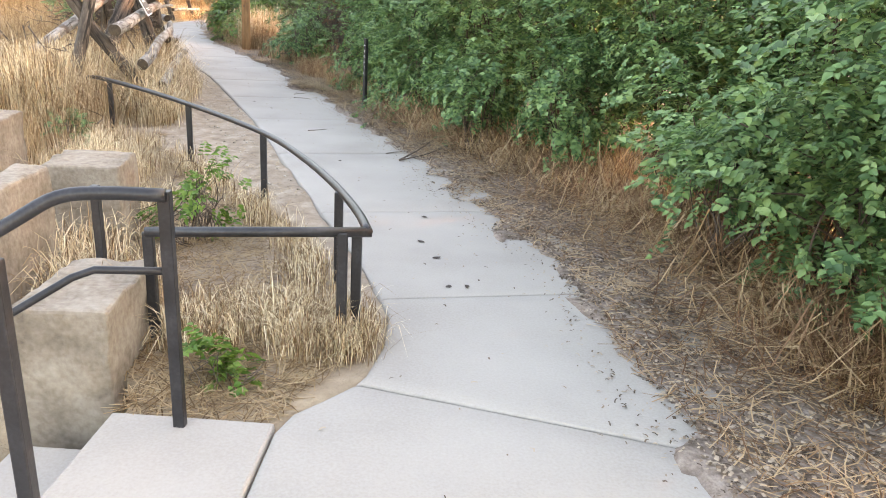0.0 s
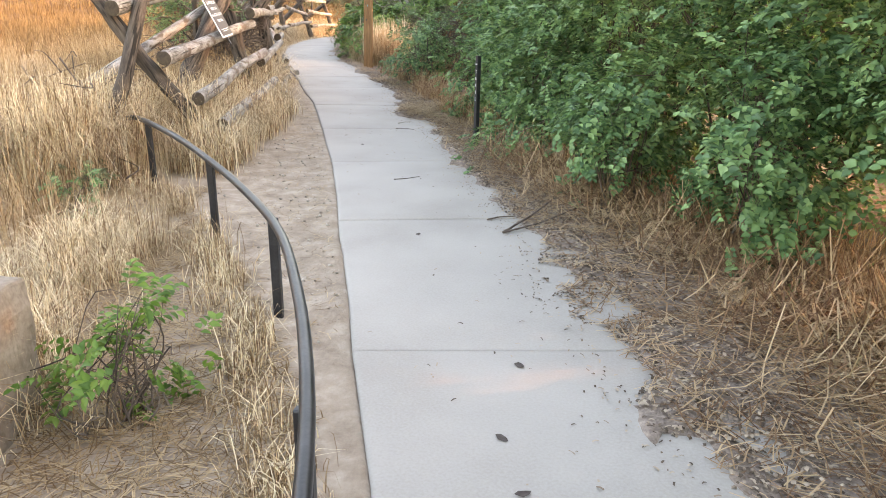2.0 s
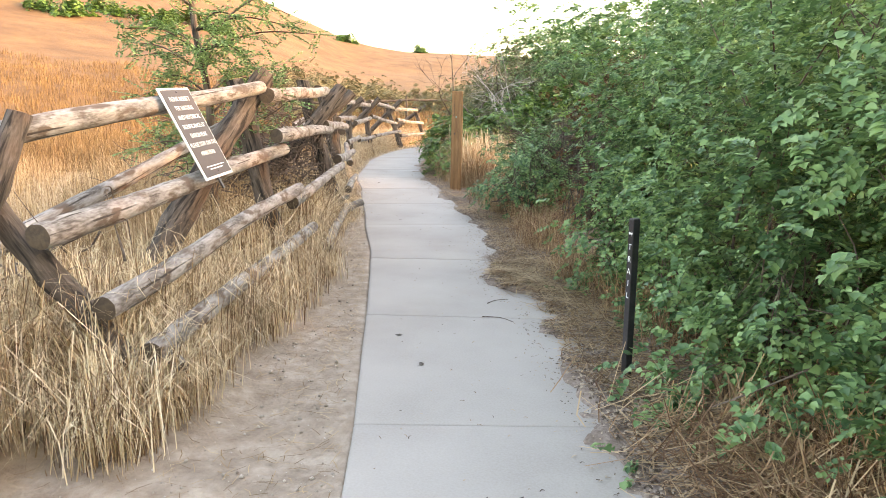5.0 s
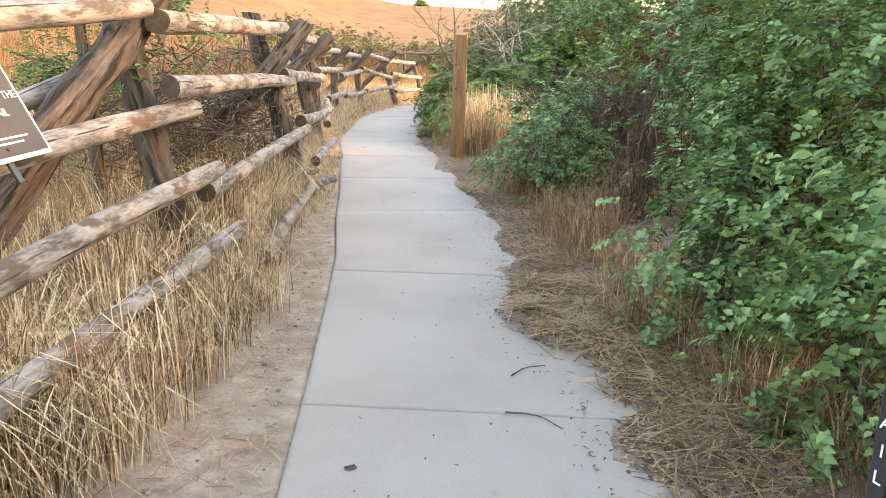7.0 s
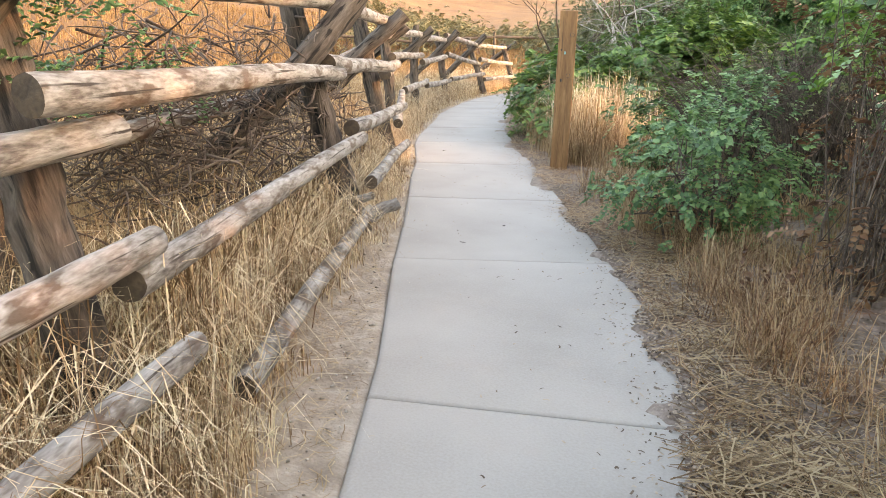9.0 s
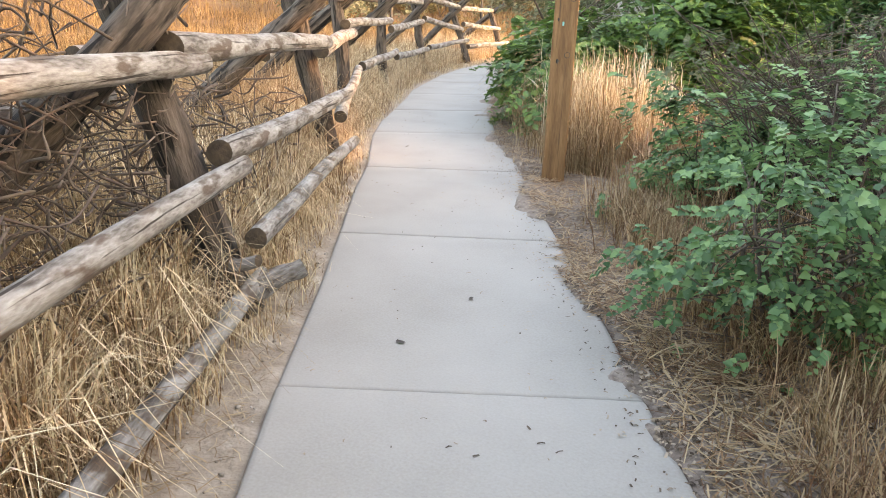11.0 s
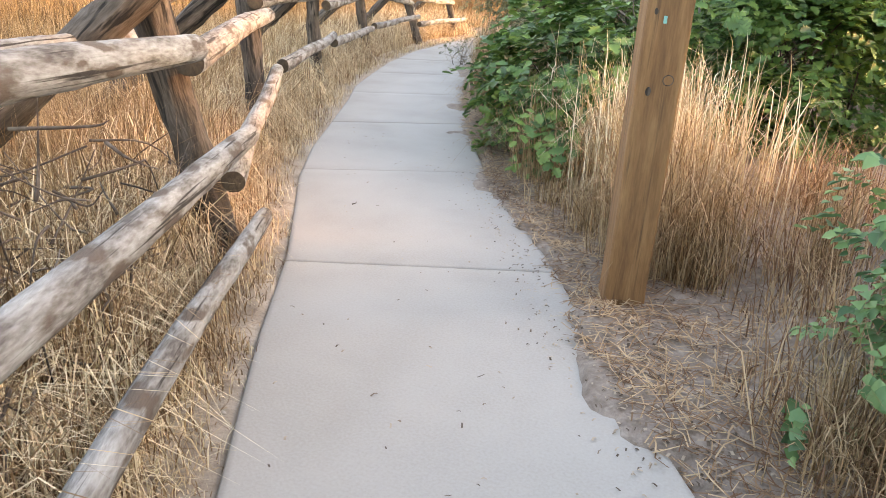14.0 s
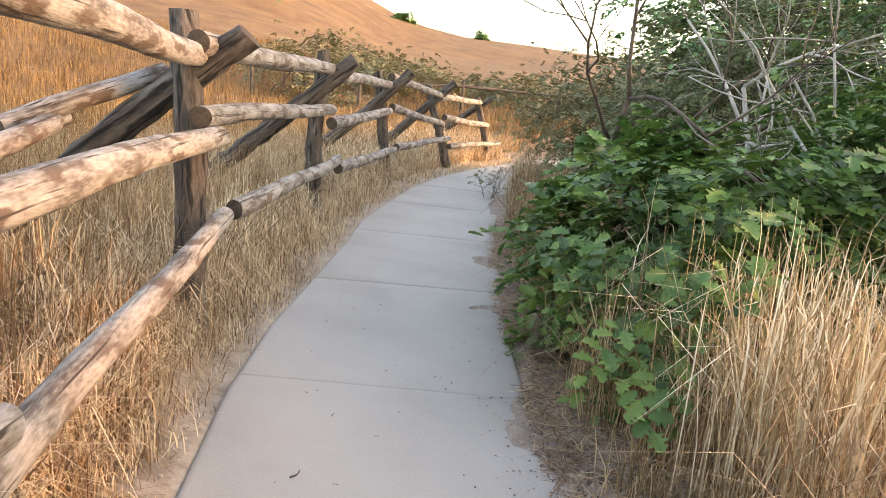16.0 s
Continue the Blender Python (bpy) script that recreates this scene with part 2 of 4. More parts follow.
# ---- the lie of the land ----
LEFT_Y = np.array([-60, 1.89, 2.1, 2.21, 2.52, 2.82, 3.03, 3.58, 4.48, 5.2, 6.07, 6.89, 7.92, 8.91, 9.78, 10.73, 11.79, 13.13, 14.11, 15.13, 16, 16.87, 17.55, 18.26, 19.16, 20.33, 21.5, 22.5, 23.6, 25.2, 27, 29, 32, 38])
LEFT_X = np.array([0.22, 0.22, 0.40, 0.48, 0.53, 0.52, 0.46, 0.26, -0.13, -0.42, -0.80, -1.13, -1.57, -2.03, -2.43, -2.88, -3.39, -4.13, -4.63, -5.18, -5.66, -6.09, -6.49, -6.91, -7.35, -7.82, -8.3, -8.75, -9.1, -9.58, -9.95, -10.15, -10.2, -9.9])
RIGHT_Y = np.array([-60, 1.3, 1.96, 2.6, 3.28, 3.75, 4.24, 4.92, 5.39, 6, 6.82, 7.57, 8.59, 9.14, 9.87, 10.11, 10.6, 11.03, 11.4, 12.04, 12.72, 13.3, 13.83, 14.34, 14.89, 15.75, 16.62, 17.33, 17.99, 18.87, 19.8, 21, 22.46, 24.1, 25.98, 28, 30, 38])
RIGHT_X = np.array([1.95, 1.8, 1.68, 1.5, 1.48, 1.38, 1.11, 0.85, 0.62, 0.51, 0.18, -0.15, -0.54, -0.85, -1.1, -1.2, -1.57, -1.93, -2.03, -2.11, -2.45, -2.64, -2.91, -3.17, -3.56, -3.95, -4.49, -4.81, -5.17, -5.68, -6.11, -6.67, -7.27, -7.93, -8.55, -8.95, -9.1, -8.7])
NOISE = rng.standard_normal((8, 64, 64))


def fence_x(y):
    return np.interp(y, [4, 7.66, 10.9, 13.75, 16.7, 18.9, 21.95, 25.65, 28.85, 32, 40], [-1.4, -2.53, -3.52, -4.7, -6.14, -7.47, -8.74, -10.08, -10.65, -10.75, -10.6])


def left_x(y):
    return np.interp(y, LEFT_Y, LEFT_X)


def right_x(y):
    return np.interp(y, RIGHT_Y, RIGHT_X)


def wave(x, y, size, k=0):
    """Smooth value noise about 0, with lumps of the given size."""
    g = NOISE[k]
    a, b = np.asarray(x) / size, np.asarray(y) / size
    i, j = np.floor(a).astype(int), np.floor(b).astype(int)
    u, v = a - i, b - j
    u, v = u * u * (3 - 2 * u), v * v * (3 - 2 * v)
    q = lambda p, s: g[p % 64, s % 64]
    return (q(i, j) * (1 - u) + q(i + 1, j) * u) * (1 - v) + (q(i, j + 1) * (1 - u) + q(i + 1, j + 1) * u) * v


RIDGE_AZ = np.array([-180, -60, -20, 0, 10, 20, 25, 27.4, 30.4, 32.6, 36, 45, 60, 90, 130, 180])
RIDGE_EL = np.array([2, 2.5, 3.5, 3.6, 3.7, 4.1, 4.3, 4.7, 5.9, 7.3, 9.0, 11.5, 13, 12, 6, 2])


def step(e0, e1, v):
    t = np.clip((v - e0) / (e1 - e0), 0, 1)
    return t * t * (3 - 2 * t)


def ground(x, y):
    """Height of the ground: level path, low banks, and hills far off."""
    x, y = np.asarray(x, float), np.asarray(y, float)
    l, r = left_x(y), right_x(y)
    z = -0.02 + 0.012 * wave(x, y, 0.35, 0) + 0.006 * wave(x, y, 0.1, 1)
    # under the slab, then litter creeping over its buried edge
    edge = r + 0.09 * wave(x, y, 0.35, 2) + 0.05 * wave(x, y, 0.1, 3)
    under = step(-0.02, 0.03, x - l) * (1 - step(-0.03, 0.05, x - edge)) * step(35.6, 35.2, y)
    z = z * (1 - under) - 0.07 * under
    z = z + step(0.0, 0.12, x - edge) * (0.035 + 0.015 * wave(x, y, 0.25, 4)) + 0.12 * step(0.5, 2.2, x - edge)
    # field to the left
    far = step(1.2, 5.0, l - x)
    z = z + far * (0.12 * wave(x, y, 2.6, 5) + 0.05)
    # stair well beside the landing
    well = step(-0.36, -0.44, x) * step(-3.2, -2.6, x) * step(2.12, 2.04, y) * step(-8, -7.5, y)
    z = z - 1.2 * well
    # hills
    d = np.hypot(x + 3, y - 10)
    az = np.degrees(np.arctan2(-(x + 3), y - 10))
    el = np.interp(az, RIDGE_AZ, RIDGE_EL)
    top = np.tan(np.radians(el)) * 185 + 1.4
    rise = np.clip((d - 28) / 157, 0, 1) ** 1.35
    z = z + top * rise * (1 + 0.05 * wave(x, y, 37, 6) * (d < 170)) + step(20, 60, d) * 0.4 * wave(x, y, 11, 7)
    return z


def graded(lo, a, b, hi, h, grow=1.16):
    """Fine steps between a and b, growing out to lo and hi."""
    out = list(np.arange(a, b, h))
    for sign, end, edge in ((-1, lo, a), (1, hi, b)):
        s, v = h, edge
        run = []
        while abs(v) < abs(end):
            s *= grow
            v += sign * s
            run.append(v)
        out = run[::-1] + out if sign < 0 else out + [b] + run
    return np.array(out)


us, ys = graded(-700, -1.5, 3.0, 700, 0.055), graded(-700, -0.8, 20.5, 700, 0.075)
U, Y = np.meshgrid(us, ys)
X = left_x(Y) + U
Zg = ground(X, Y)
idx = np.arange(U.size).reshape(U.shape)
quads = np.stack([idx[:-1, :-1], idx[:-1, 1:], idx[1:, 1:], idx[1:, :-1]], -1).reshape(-1, 4)
me = raw("ground", np.stack([X, Y, Zg], -1).reshape(-1, 3), quads, SOIL)
right_off = X - right_x(Y)
d_far = np.hypot(X + 3, Y - 10)
straw_w = np.clip(step(np.where(Y < 9, 1.15, 0.75), np.where(Y < 9, 1.75, 1.25), -U + 0.25 * wave(X, Y, 0.5, 1)) * np.where(Y < 9, step(-0.2, 0.3, Y - 4.4 + (U + 1.0) * -0.8), 1) + 0.25 * step(0.9, 1.6, right_off) + 0.6 * step(2.9, 2.0, Y) * (U < 0), 0, 1)
litter_w = step(-0.5, -0.3, right_off) * (0.92 - 0.25 * step(14.5, 17, Y)) * step(14, 9, U)
cols = np.stack([straw_w, litter_w, step(18, 30, d_far), np.ones_like(U)], -1)
ca = me.color_attributes.new("soil", "FLOAT_COLOR", "POINT")
ca.data.foreach_set("color", cols.astype(np.float32).ravel())
land = tagged(new("ground", me), "bare dirt, straw field and golden grass hills", "ground", kind="structure")

# ---- concrete path, slab by slab ----
path_thing = tagged(new("path"), "pale grey concrete footpath of broom-finished slabs", "path", kind="structure")
JOINTS = [-3.0, -1.1, 0.75, 2.17, 3.02, 4.46, 6.26, 7.99, 9.67, 11.46, 13.2, 14.99, 16.79, 18.44, 20.19, 22.0, 23.9, 25.8, 27.7, 29.6, 31.5, 33.4, 35.3]


def joint_turn(y):
    """How far a joint turns from the x axis, in radians."""
    return float(np.interp(y, [0.75, 2.17, 3.02, 4.46, 6.26, 7.99, 9.67, 11.46, 13.2, 14.99, 16.79, 18.44, 20.19, 26, 35], [0, -0.23, 0.24, 0.254, 0.318, 0.338, 0.28, 0.28, 0.41, 0.37, 0.35, 0.43, 0.446, 0.25, 0.05]))


def slab(y0, y1, tilt=0.0):
    """One slab between two joints; its joints run square to the path."""
    lip = np.array([0, 0.0025, 0.008, 0.5, 0.992, 0.9975, 1.0])
    drop = np.array([-0.012, -0.003, 0, 0, 0, -0.003, -0.012])
    across = np.array([0, 0.006, 0.02, 0.2, 0.4, 0.6, 0.8, 0.98, 0.994, 1.0])
    drop_x = np.array([-0.012, -0.003, 0, 0, 0, 0, 0, 0, -0.003, -0.012])
    gap = 0.0035
    t = np.unique(np.concatenate([lip, np.linspace(0, 1, 13)]))
    dz = np.interp(t, lip, drop)
    yy = y0 + gap + (y1 - y0 - 2 * gap) * t
    lx = left_x(yy)
    ang = joint_turn(y0) + (joint_turn(y1) - joint_turn(y0)) * t
    nx, ny = np.cos(ang), np.sin(ang)
    w = np.interp(yy, [0.75, 2.16, 3.03], [1.75, 1.6, 1.45])
    P = np.stack([lx[:, None] + nx[:, None] * across * w[:, None], yy[:, None] + ny[:, None] * across * w[:, None], dz[:, None] + drop_x[None] + tilt], -1)
    n, m = P.shape[:2]
    P = P.reshape(-1, 3)
    i = np.arange(n * m).reshape(n, m)
    top = np.stack([i[:-1, :-1], i[:-1, 1:], i[1:, 1:], i[1:, :-1]], -1).reshape(-1, 4)
    ring = np.concatenate([i[0], i[1:, -1], i[-1, :-1][::-1], i[1:-1, 0][::-1]])
    low = P[ring] - (0, 0, 0.1)
    k = n * m + np.arange(len(ring))
    side = np.stack([ring, k, np.roll(k, -1), np.roll(ring, -1)], -1)
    return raw("slab", np.vstack([P, low]), [top, side], CONCRETE)


for k, (a, b) in enumerate(zip(JOINTS[:-1], JOINTS[1:])):
    part("slab", slab(a, b, 0.002 * math.sin(k * 2.3)), CONCRETE, path_thing)

# ---- landing, steps and retaining blocks ----
def drop_to(x, y):
    return float(ground(x, y))


landing = tagged(new("landing"), "worn pale concrete landing slab beside the path", "paving", kind="structure")
bm = box(0.585, 3.4, 0.16, 0.012, (-0.082, 0.165, -0.082))
part("slab", bm, CONCRETE, landing)
stairs = tagged(new("stairs"), "concrete steps leading down from the landing", "steps", kind="structure")
for k in range(5):
    part("step", box(0.36, 3.4, 0.2, 0.012, (-0.56 - 0.33 * k, 0.165, -0.27 - 0.18 * k)), CONCRETE, stairs)


def rough_block(name, sx, sy, sz, at, turn, label):
    """A chipped cast block: dense grid pushed about by noise."""
    bm = box(sx, sy, sz, 0.014, (0, 0, 0), 2)
    bmesh.ops.subdivide_edges(bm, edges=[e for e in bm.edges if e.calc_length() > 0.1], cuts=14, use_grid_fill=True)
    for v in bm.verts:
        q = v.co * 9 + Vector(at) * 5
        v.co += Vector((noise.noise(q), noise.noise(q + Vector((5, 1, 2))), noise.noise(q + Vector((1, 7, 3))))) * 0.014
    me = bpy.data.meshes.new(name)
    bm.to_mesh(me)
    bm.free()
    me.materials.append(ROUGH_CONCRETE)
    ob = tagged(new(name, me), label, "concrete block", "retaining blocks beside the steps")
    ob.matrix_world = pose(*at, 0, 0, turn)
    return ob


rough_block("concrete_block", 0.34, 0.54, 1.3, (-0.63, 2.26, -0.335), 5, "rough weathered concrete block beside the steps")
rough_block("concrete_block", 0.40, 0.42, 1.5, (-1.25, 3.55, -0.25), 12, "tall chipped concrete block among dry grass")
rough_block("concrete_block", 0.16, 0.60, 1.3, (-1.2, 2.68, -0.06), 6, "narrow upright concrete slab beside the blocks")
rough_block("concrete_block", 0.16, 0.50, 1.3, (-1.42, 2.64, -0.08), 10, "narrow upright concrete slab beside the blocks")
rough_block("concrete_block", 0.6, 0.6, 1.4, (-2.62, 4.5, -0.2), 14, "rough grey concrete block at the field's edge")

# ---- black pipe railing round the bed ----
railing = tagged(new("railing"), "low black painted steel railing, curved along the path", "railing")
RAIL_Z = 0.485
curve = [(0.43, 2.63), (0.345, 2.91), (0.16, 3.37), (-0.115, 3.93), (-0.5, 4.58), (-1.0, 5.19), (-1.49, 5.72), (-2.13, 6.36), (-2.88, 7.0), (-3.1, 7.12)]
line = smooth_line([(x, y, RAIL_Z - (0.03 if i > 8 else 0)) for i, (x, y) in enumerate(curve)], 5)
tube("top_rail", line, 0.021, BLACK, railing, 14)
tube("cross_rail", [(0.445, 2.635, RAIL_Z - 0.004), (0.0, 2.53, RAIL_Z), (-0.46, 2.425, RAIL_Z)], 0.022, BLACK, railing, 14)
for x, y in [(0.38, 2.65), (0.325, 2.595), (-0.45, 2.43), (0.2, 3.25), (-0.59, 4.72), (-1.5, 5.73), (-2.72, 6.88)]:
    g = drop_to(x, y)
    part("post", box(0.045, 0.03, RAIL_Z - g + 0.12, 0.005, (x, y, (RAIL_Z + g - 0.12) / 2)), BLACK, railing)

# ---- stair handrail ----
handrail = tagged(new("handrail"), "black steel stair handrail with a lower bar", "handrail")
top = smooth_line([(-0.10, 1.79, 0.835), (-0.27, 1.76, 0.838), (-0.40, 1.73, 0.825), (-0.50, 1.67, 0.765), (-0.68, 1.55, 0.64), (-0.95, 1.38, 0.45), (-1.3, 1.15, 0.2)], 4)
tube("grab_rail", top, 0.022, BLACK, handrail, 12)
mid = [(-0.11, 1.81, 0.575), (-0.34, 1.78, 0.575), (-0.40, 1.75, 0.555), (-0.65, 1.58, 0.4), (-0.95, 1.38, 0.2)]
tube("lower_bar", mid, 0.013, BLACK, handrail, 10)
part("post", box(0.04, 0.035, 0.87, 0.005, (-0.11, 1.81, 0.41)), BLACK, handrail)
part("post", box(0.04, 0.035, 1.0, 0.005, (-0.215, 1.125, 0.36)), BLACK, handrail)
part("post", box(0.035, 0.035, 1.3, 0.005, (-0.72, 2.56, -0.02)), BLACK, handrail)

# ---- log fence ----
fence = tagged(new("log_fence"), "weathered grey log fence on crossed log trestles", "fence")


def log(name, a, b, r0, r1, material, parent, seed, ends=True, sides=16, knots=0.035, label="", bend=0.014):
    """A round log from a to b with knots and slight bends; its cut ends are parts of it."""
    a, b = Vector(a), Vector(b)
    L = (b - a).length
    n = max(8, int(L / 0.11))
    r = np.random.default_rng(seed)
    t = np.linspace(0, 1, n)
    ph = r.uniform(0, 6, 4)
    cx = bend * np.sin(3.1 * t + ph[0]) + 0.007 * np.sin(9 * t + ph[1])
    cy = bend * np.sin(2.7 * t + ph[2]) + 0.007 * np.sin(8 * t + ph[3])
    ang = np.arange(sides) * 2 * np.pi / sides
    rad = (r0 + (r1 - r0) * t)[:, None] * (1 + knots * r.standard_normal((n, sides)) * 0.5 + 0.04 * np.sin(ang[None] * 2 + ph[0]) + 0.05 * (r.random(n) > 0.9)[:, None])
    rad[0] *= 0.95
    rad[-1] *= 0.95
    skew = 0.02 * r.standard_normal((2, 2))
    v = np.stack([cx[:, None] + np.cos(ang) * rad, cy[:, None] + np.sin(ang) * rad, np.broadcast_to(t[:, None] * L, rad.shape)], -1)
    v[0, :, 2] += v[0, :, 0] * skew[0, 0] * 10
    v[-1, :, 2] += v[-1, :, 1] * skew[1, 0] * 10
    i = np.arange(n - 1)[:, None] * sides
    j = np.arange(sides)[None]
    k = (j + 1) % sides
    f = np.stack([i + j, i + k, i + sides + k, i + sides + j], -1).reshape(-1, 4)
    me = raw(name, v.reshape(-1, 3), f, material)
    ob = part(name, me, material, parent, label)
    m = Matrix.Translation(a) @ (b - a).to_track_quat("Z", "Y").to_matrix().to_4x4()
    ob.matrix_basis = m
    if ends:
        for row, flip in ((0, True), (n - 1, False)):
            ring = v[row]
            c = ring.mean(0)
            inner = c + (ring - c) * 0.55
            vs = np.vstack([ring, inner, c[None]])
            q = np.stack([j[0], k[0], sides + k[0], sides + j[0]], -1)
            tr = np.stack([sides + j[0], sides + k[0], np.full(sides, 2 * sides)], -1)
            vs[sides:, 2] += (-0.004 if flip else 0.004)
            if flip:
                q, tr = q[:, ::-1], tr[:, ::-1]
            part("cut_end", raw("cut_end", vs, [q, tr], END_GRAIN, False), END_GRAIN, ob)
    return ob


RAILS = [
    # lowest, low, middle and top rails, stretch by stretch
    ((-2.53, 7.66, 0.33), (-3.51, 10.87, 0.40), 0.055), ((-2.67, 7.56, 0.60), (-3.64, 10.84, 0.75), 0.057), ((-2.87, 7.43, 0.94), (-3.83, 10.88, 1.10), 0.062), ((-3.19, 7.28, 1.33), (-3.82, 10.52, 1.67), 0.066),
    ((-3.50, 11.02, 0.15), (-4.78, 13.88, 0.13), 0.05), ((-3.66, 10.72, 0.62), (-4.80, 13.82, 0.71), 0.056), ((-3.62, 10.46, 1.24), (-4.95, 13.76, 1.19), 0.06), ((-3.80, 10.60, 1.60), (-4.86, 13.52, 1.70), 0.062),
    ((-4.69, 13.70, 0.37), (-6.15, 16.80, 0.24), 0.05), ((-4.80, 13.64, 0.80), (-6.15, 16.70, 0.67), 0.06), ((-4.91, 13.52, 1.27), (-6.02, 16.22, 1.14), 0.06), ((-4.88, 13.38, 1.70), (-6.48, 16.82, 1.67), 0.064),
    ((-6.13, 16.52, 0.50), (-7.47, 18.86, 0.66), 0.055), ((-6.20, 16.38, 1.05), (-7.60, 18.94, 1.11), 0.066), ((-6.40, 16.66, 1.63), (-7.68, 18.86, 1.54), 0.07),
    ((-7.47, 18.91, 0.71), (-8.74, 21.97, 0.69), 0.055), ((-7.60, 18.80, 1.21), (-8.84, 21.92, 1.16), 0.06), ((-7.62, 18.78, 1.59), (-8.85, 21.92, 1.57), 0.062),
    ((-8.74, 21.92, 0.58), (-10.08, 25.62, 0.52), 0.055), ((-8.82, 21.88, 1.05), (-10.2, 25.6, 1.07), 0.06), ((-8.86, 21.9, 1.5), (-10.22, 25.62, 1.5), 0.06),
    ((-10.09, 25.66, 0.56), (-10.66, 28.9, 0.55), 0.055), ((-10.2, 25.62, 1.13), (-10.76, 28.8, 0.85), 0.06), ((-10.24, 25.6, 1.58), (-10.84, 28.8, 1.38), 0.06),
    ((-10.62, 28.8, 0.42), (-10.74, 32.1, 0.36), 0.055), ((-10.74, 28.75, 0.95), (-11.05, 32.0, 0.78), 0.06), ((-10.85, 28.75, 1.34), (-11.25, 31.9, 1.28), 0.06),
    # rails on the far legs
    ((-3.95, 7.2, 0.42), (-4.27, 10.68, 1.36), 0.058), ((-4.30, 10.4, 0.95), (-5.6, 13.75, 1.0), 0.055), ((-8.28, 18.14, 1.09), (-8.09, 19.03, 1.41), 0.06), ((-5.75, 13.7, 1.15), (-7.0, 16.8, 1.1), 0.055), ((-7.2, 16.8, 0.95), (-8.28, 18.5, 1.12), 0.058),
    # stubs by the path
    ((-5.02, 13.62, 0.22), (-4.63, 13.67, 0.28), 0.035), ((-4.72, 13.72, 0.10), (-4.56, 13.90, 0.22), 0.05), ((-2.62, 7.86, 0.27), (-2.42, 7.78, 0.26), 0.03),
]
for k, (a, b, r) in enumerate(RAILS):
    log("rail", a, b, r * 1.06, r * 0.9, WOOD, fence, 100 + k)
LEGS = [
    # foot and top; the far leg of each pair slants back along the fence
    ((-3.32, 6.88, -0.05), (-3.12, 7.56, 1.5), 0.066), ((-2.6, 7.78, -0.05), (-3.36, 7.36, 1.46), 0.068),
    ((-4.0, 8.85, -0.05), (-3.90, 10.84, 1.74), 0.115), ((-3.62, 10.72, -0.05), (-4.22, 10.60, 1.72), 0.1),
    ((-5.6, 12.1, -0.05), (-4.76, 13.66, 1.78), 0.1), ((-4.78, 13.66, -0.05), (-5.10, 13.44, 1.82), 0.095),
    ((-7.7, 15.58, -0.05), (-6.18, 16.72, 1.74), 0.105), ((-6.26, 16.62, -0.05), (-6.72, 16.62, 1.66), 0.1),
    ((-9.4, 18.3, 0.0), (-7.45, 19.02, 1.62), 0.09), ((-7.52, 18.78, -0.05), (-7.94, 18.90, 1.76), 0.09),
    ((-10.5, 21.2, 0.0), (-8.64, 22.02, 1.66), 0.09), ((-8.82, 21.84, -0.05), (-9.02, 21.92, 1.72), 0.085),
    ((-11.7, 24.9, 0.0), (-9.94, 25.70, 1.7), 0.09), ((-10.14, 25.56, -0.05), (-10.5, 25.6, 1.62), 0.085),
    ((-12.3, 28.2, 0.0), (-10.56, 28.82, 1.62), 0.09), ((-10.67, 28.78, -0.05), (-11.05, 28.78, 1.56), 0.085),
    ((-12.7, 31.4, 0.0), (-10.9, 32.0, 1.42), 0.085), ((-10.92, 31.9, -0.05), (-11.4, 31.9, 1.4), 0.085),
]
for k, (a, b, r) in enumerate(LEGS):
    log("leg", a, b, r, r * 0.86, BARK, fence, 300 + k, knots=0.2, bend=0.06, sides=14, label="dark bark-covered trestle leg")
far_fence = tagged(new("pole_fence"), "thin distant pole fence across the golden field", "fence")
FAR = [(-24.0, 39.0), (-20.5, 41.5), (-17.0, 44.0), (-13.5, 46.5), (-10.0, 49.0), (-6.5, 51.5)]
for k, ((x0, y0), (x1, y1)) in enumerate(zip(FAR[:-1], FAR[1:])):
    z0, z1 = drop_to(x0, y0) + 1.35, drop_to(x1, y1) + 1.35
    log("rail", (x0, y0, z0), (x1, y1, z1), 0.07, 0.06, BARK, far_fence, 400 + k, False, 8)
for k, (x0, y0) in enumerate(FAR):
    z0 = drop_to(x0, y0)
    log("post", (x0, y0, z0 - 0.1), (x0, y0 + 0.02, z0 + 1.6), 0.08, 0.07, BARK, far_fence, 420 + k, False, 8)


# ---- writing ----
def lettering(text, size, material, parent, m, align="CENTER", name="lettering"):
    cu = bpy.data.curves.new(name, "FONT")
    cu.body, cu.size, cu.align_x, cu.align_y, cu.extrude = text, size, align, "CENTER", 0.0006
    ob = bpy.data.objects.new(name, cu)
    scene.collection.objects.link(ob)
    bpy.context.view_layer.update()
    me = bpy.data.meshes.new_from_object(ob.evaluated_get(bpy.context.evaluated_depsgraph_get()))
    bpy.data.objects.remove(ob)
    me.materials.clear()
    me.materials.append(material)
    o = part(name, me, material, parent)
    o.matrix_basis = m
    return o


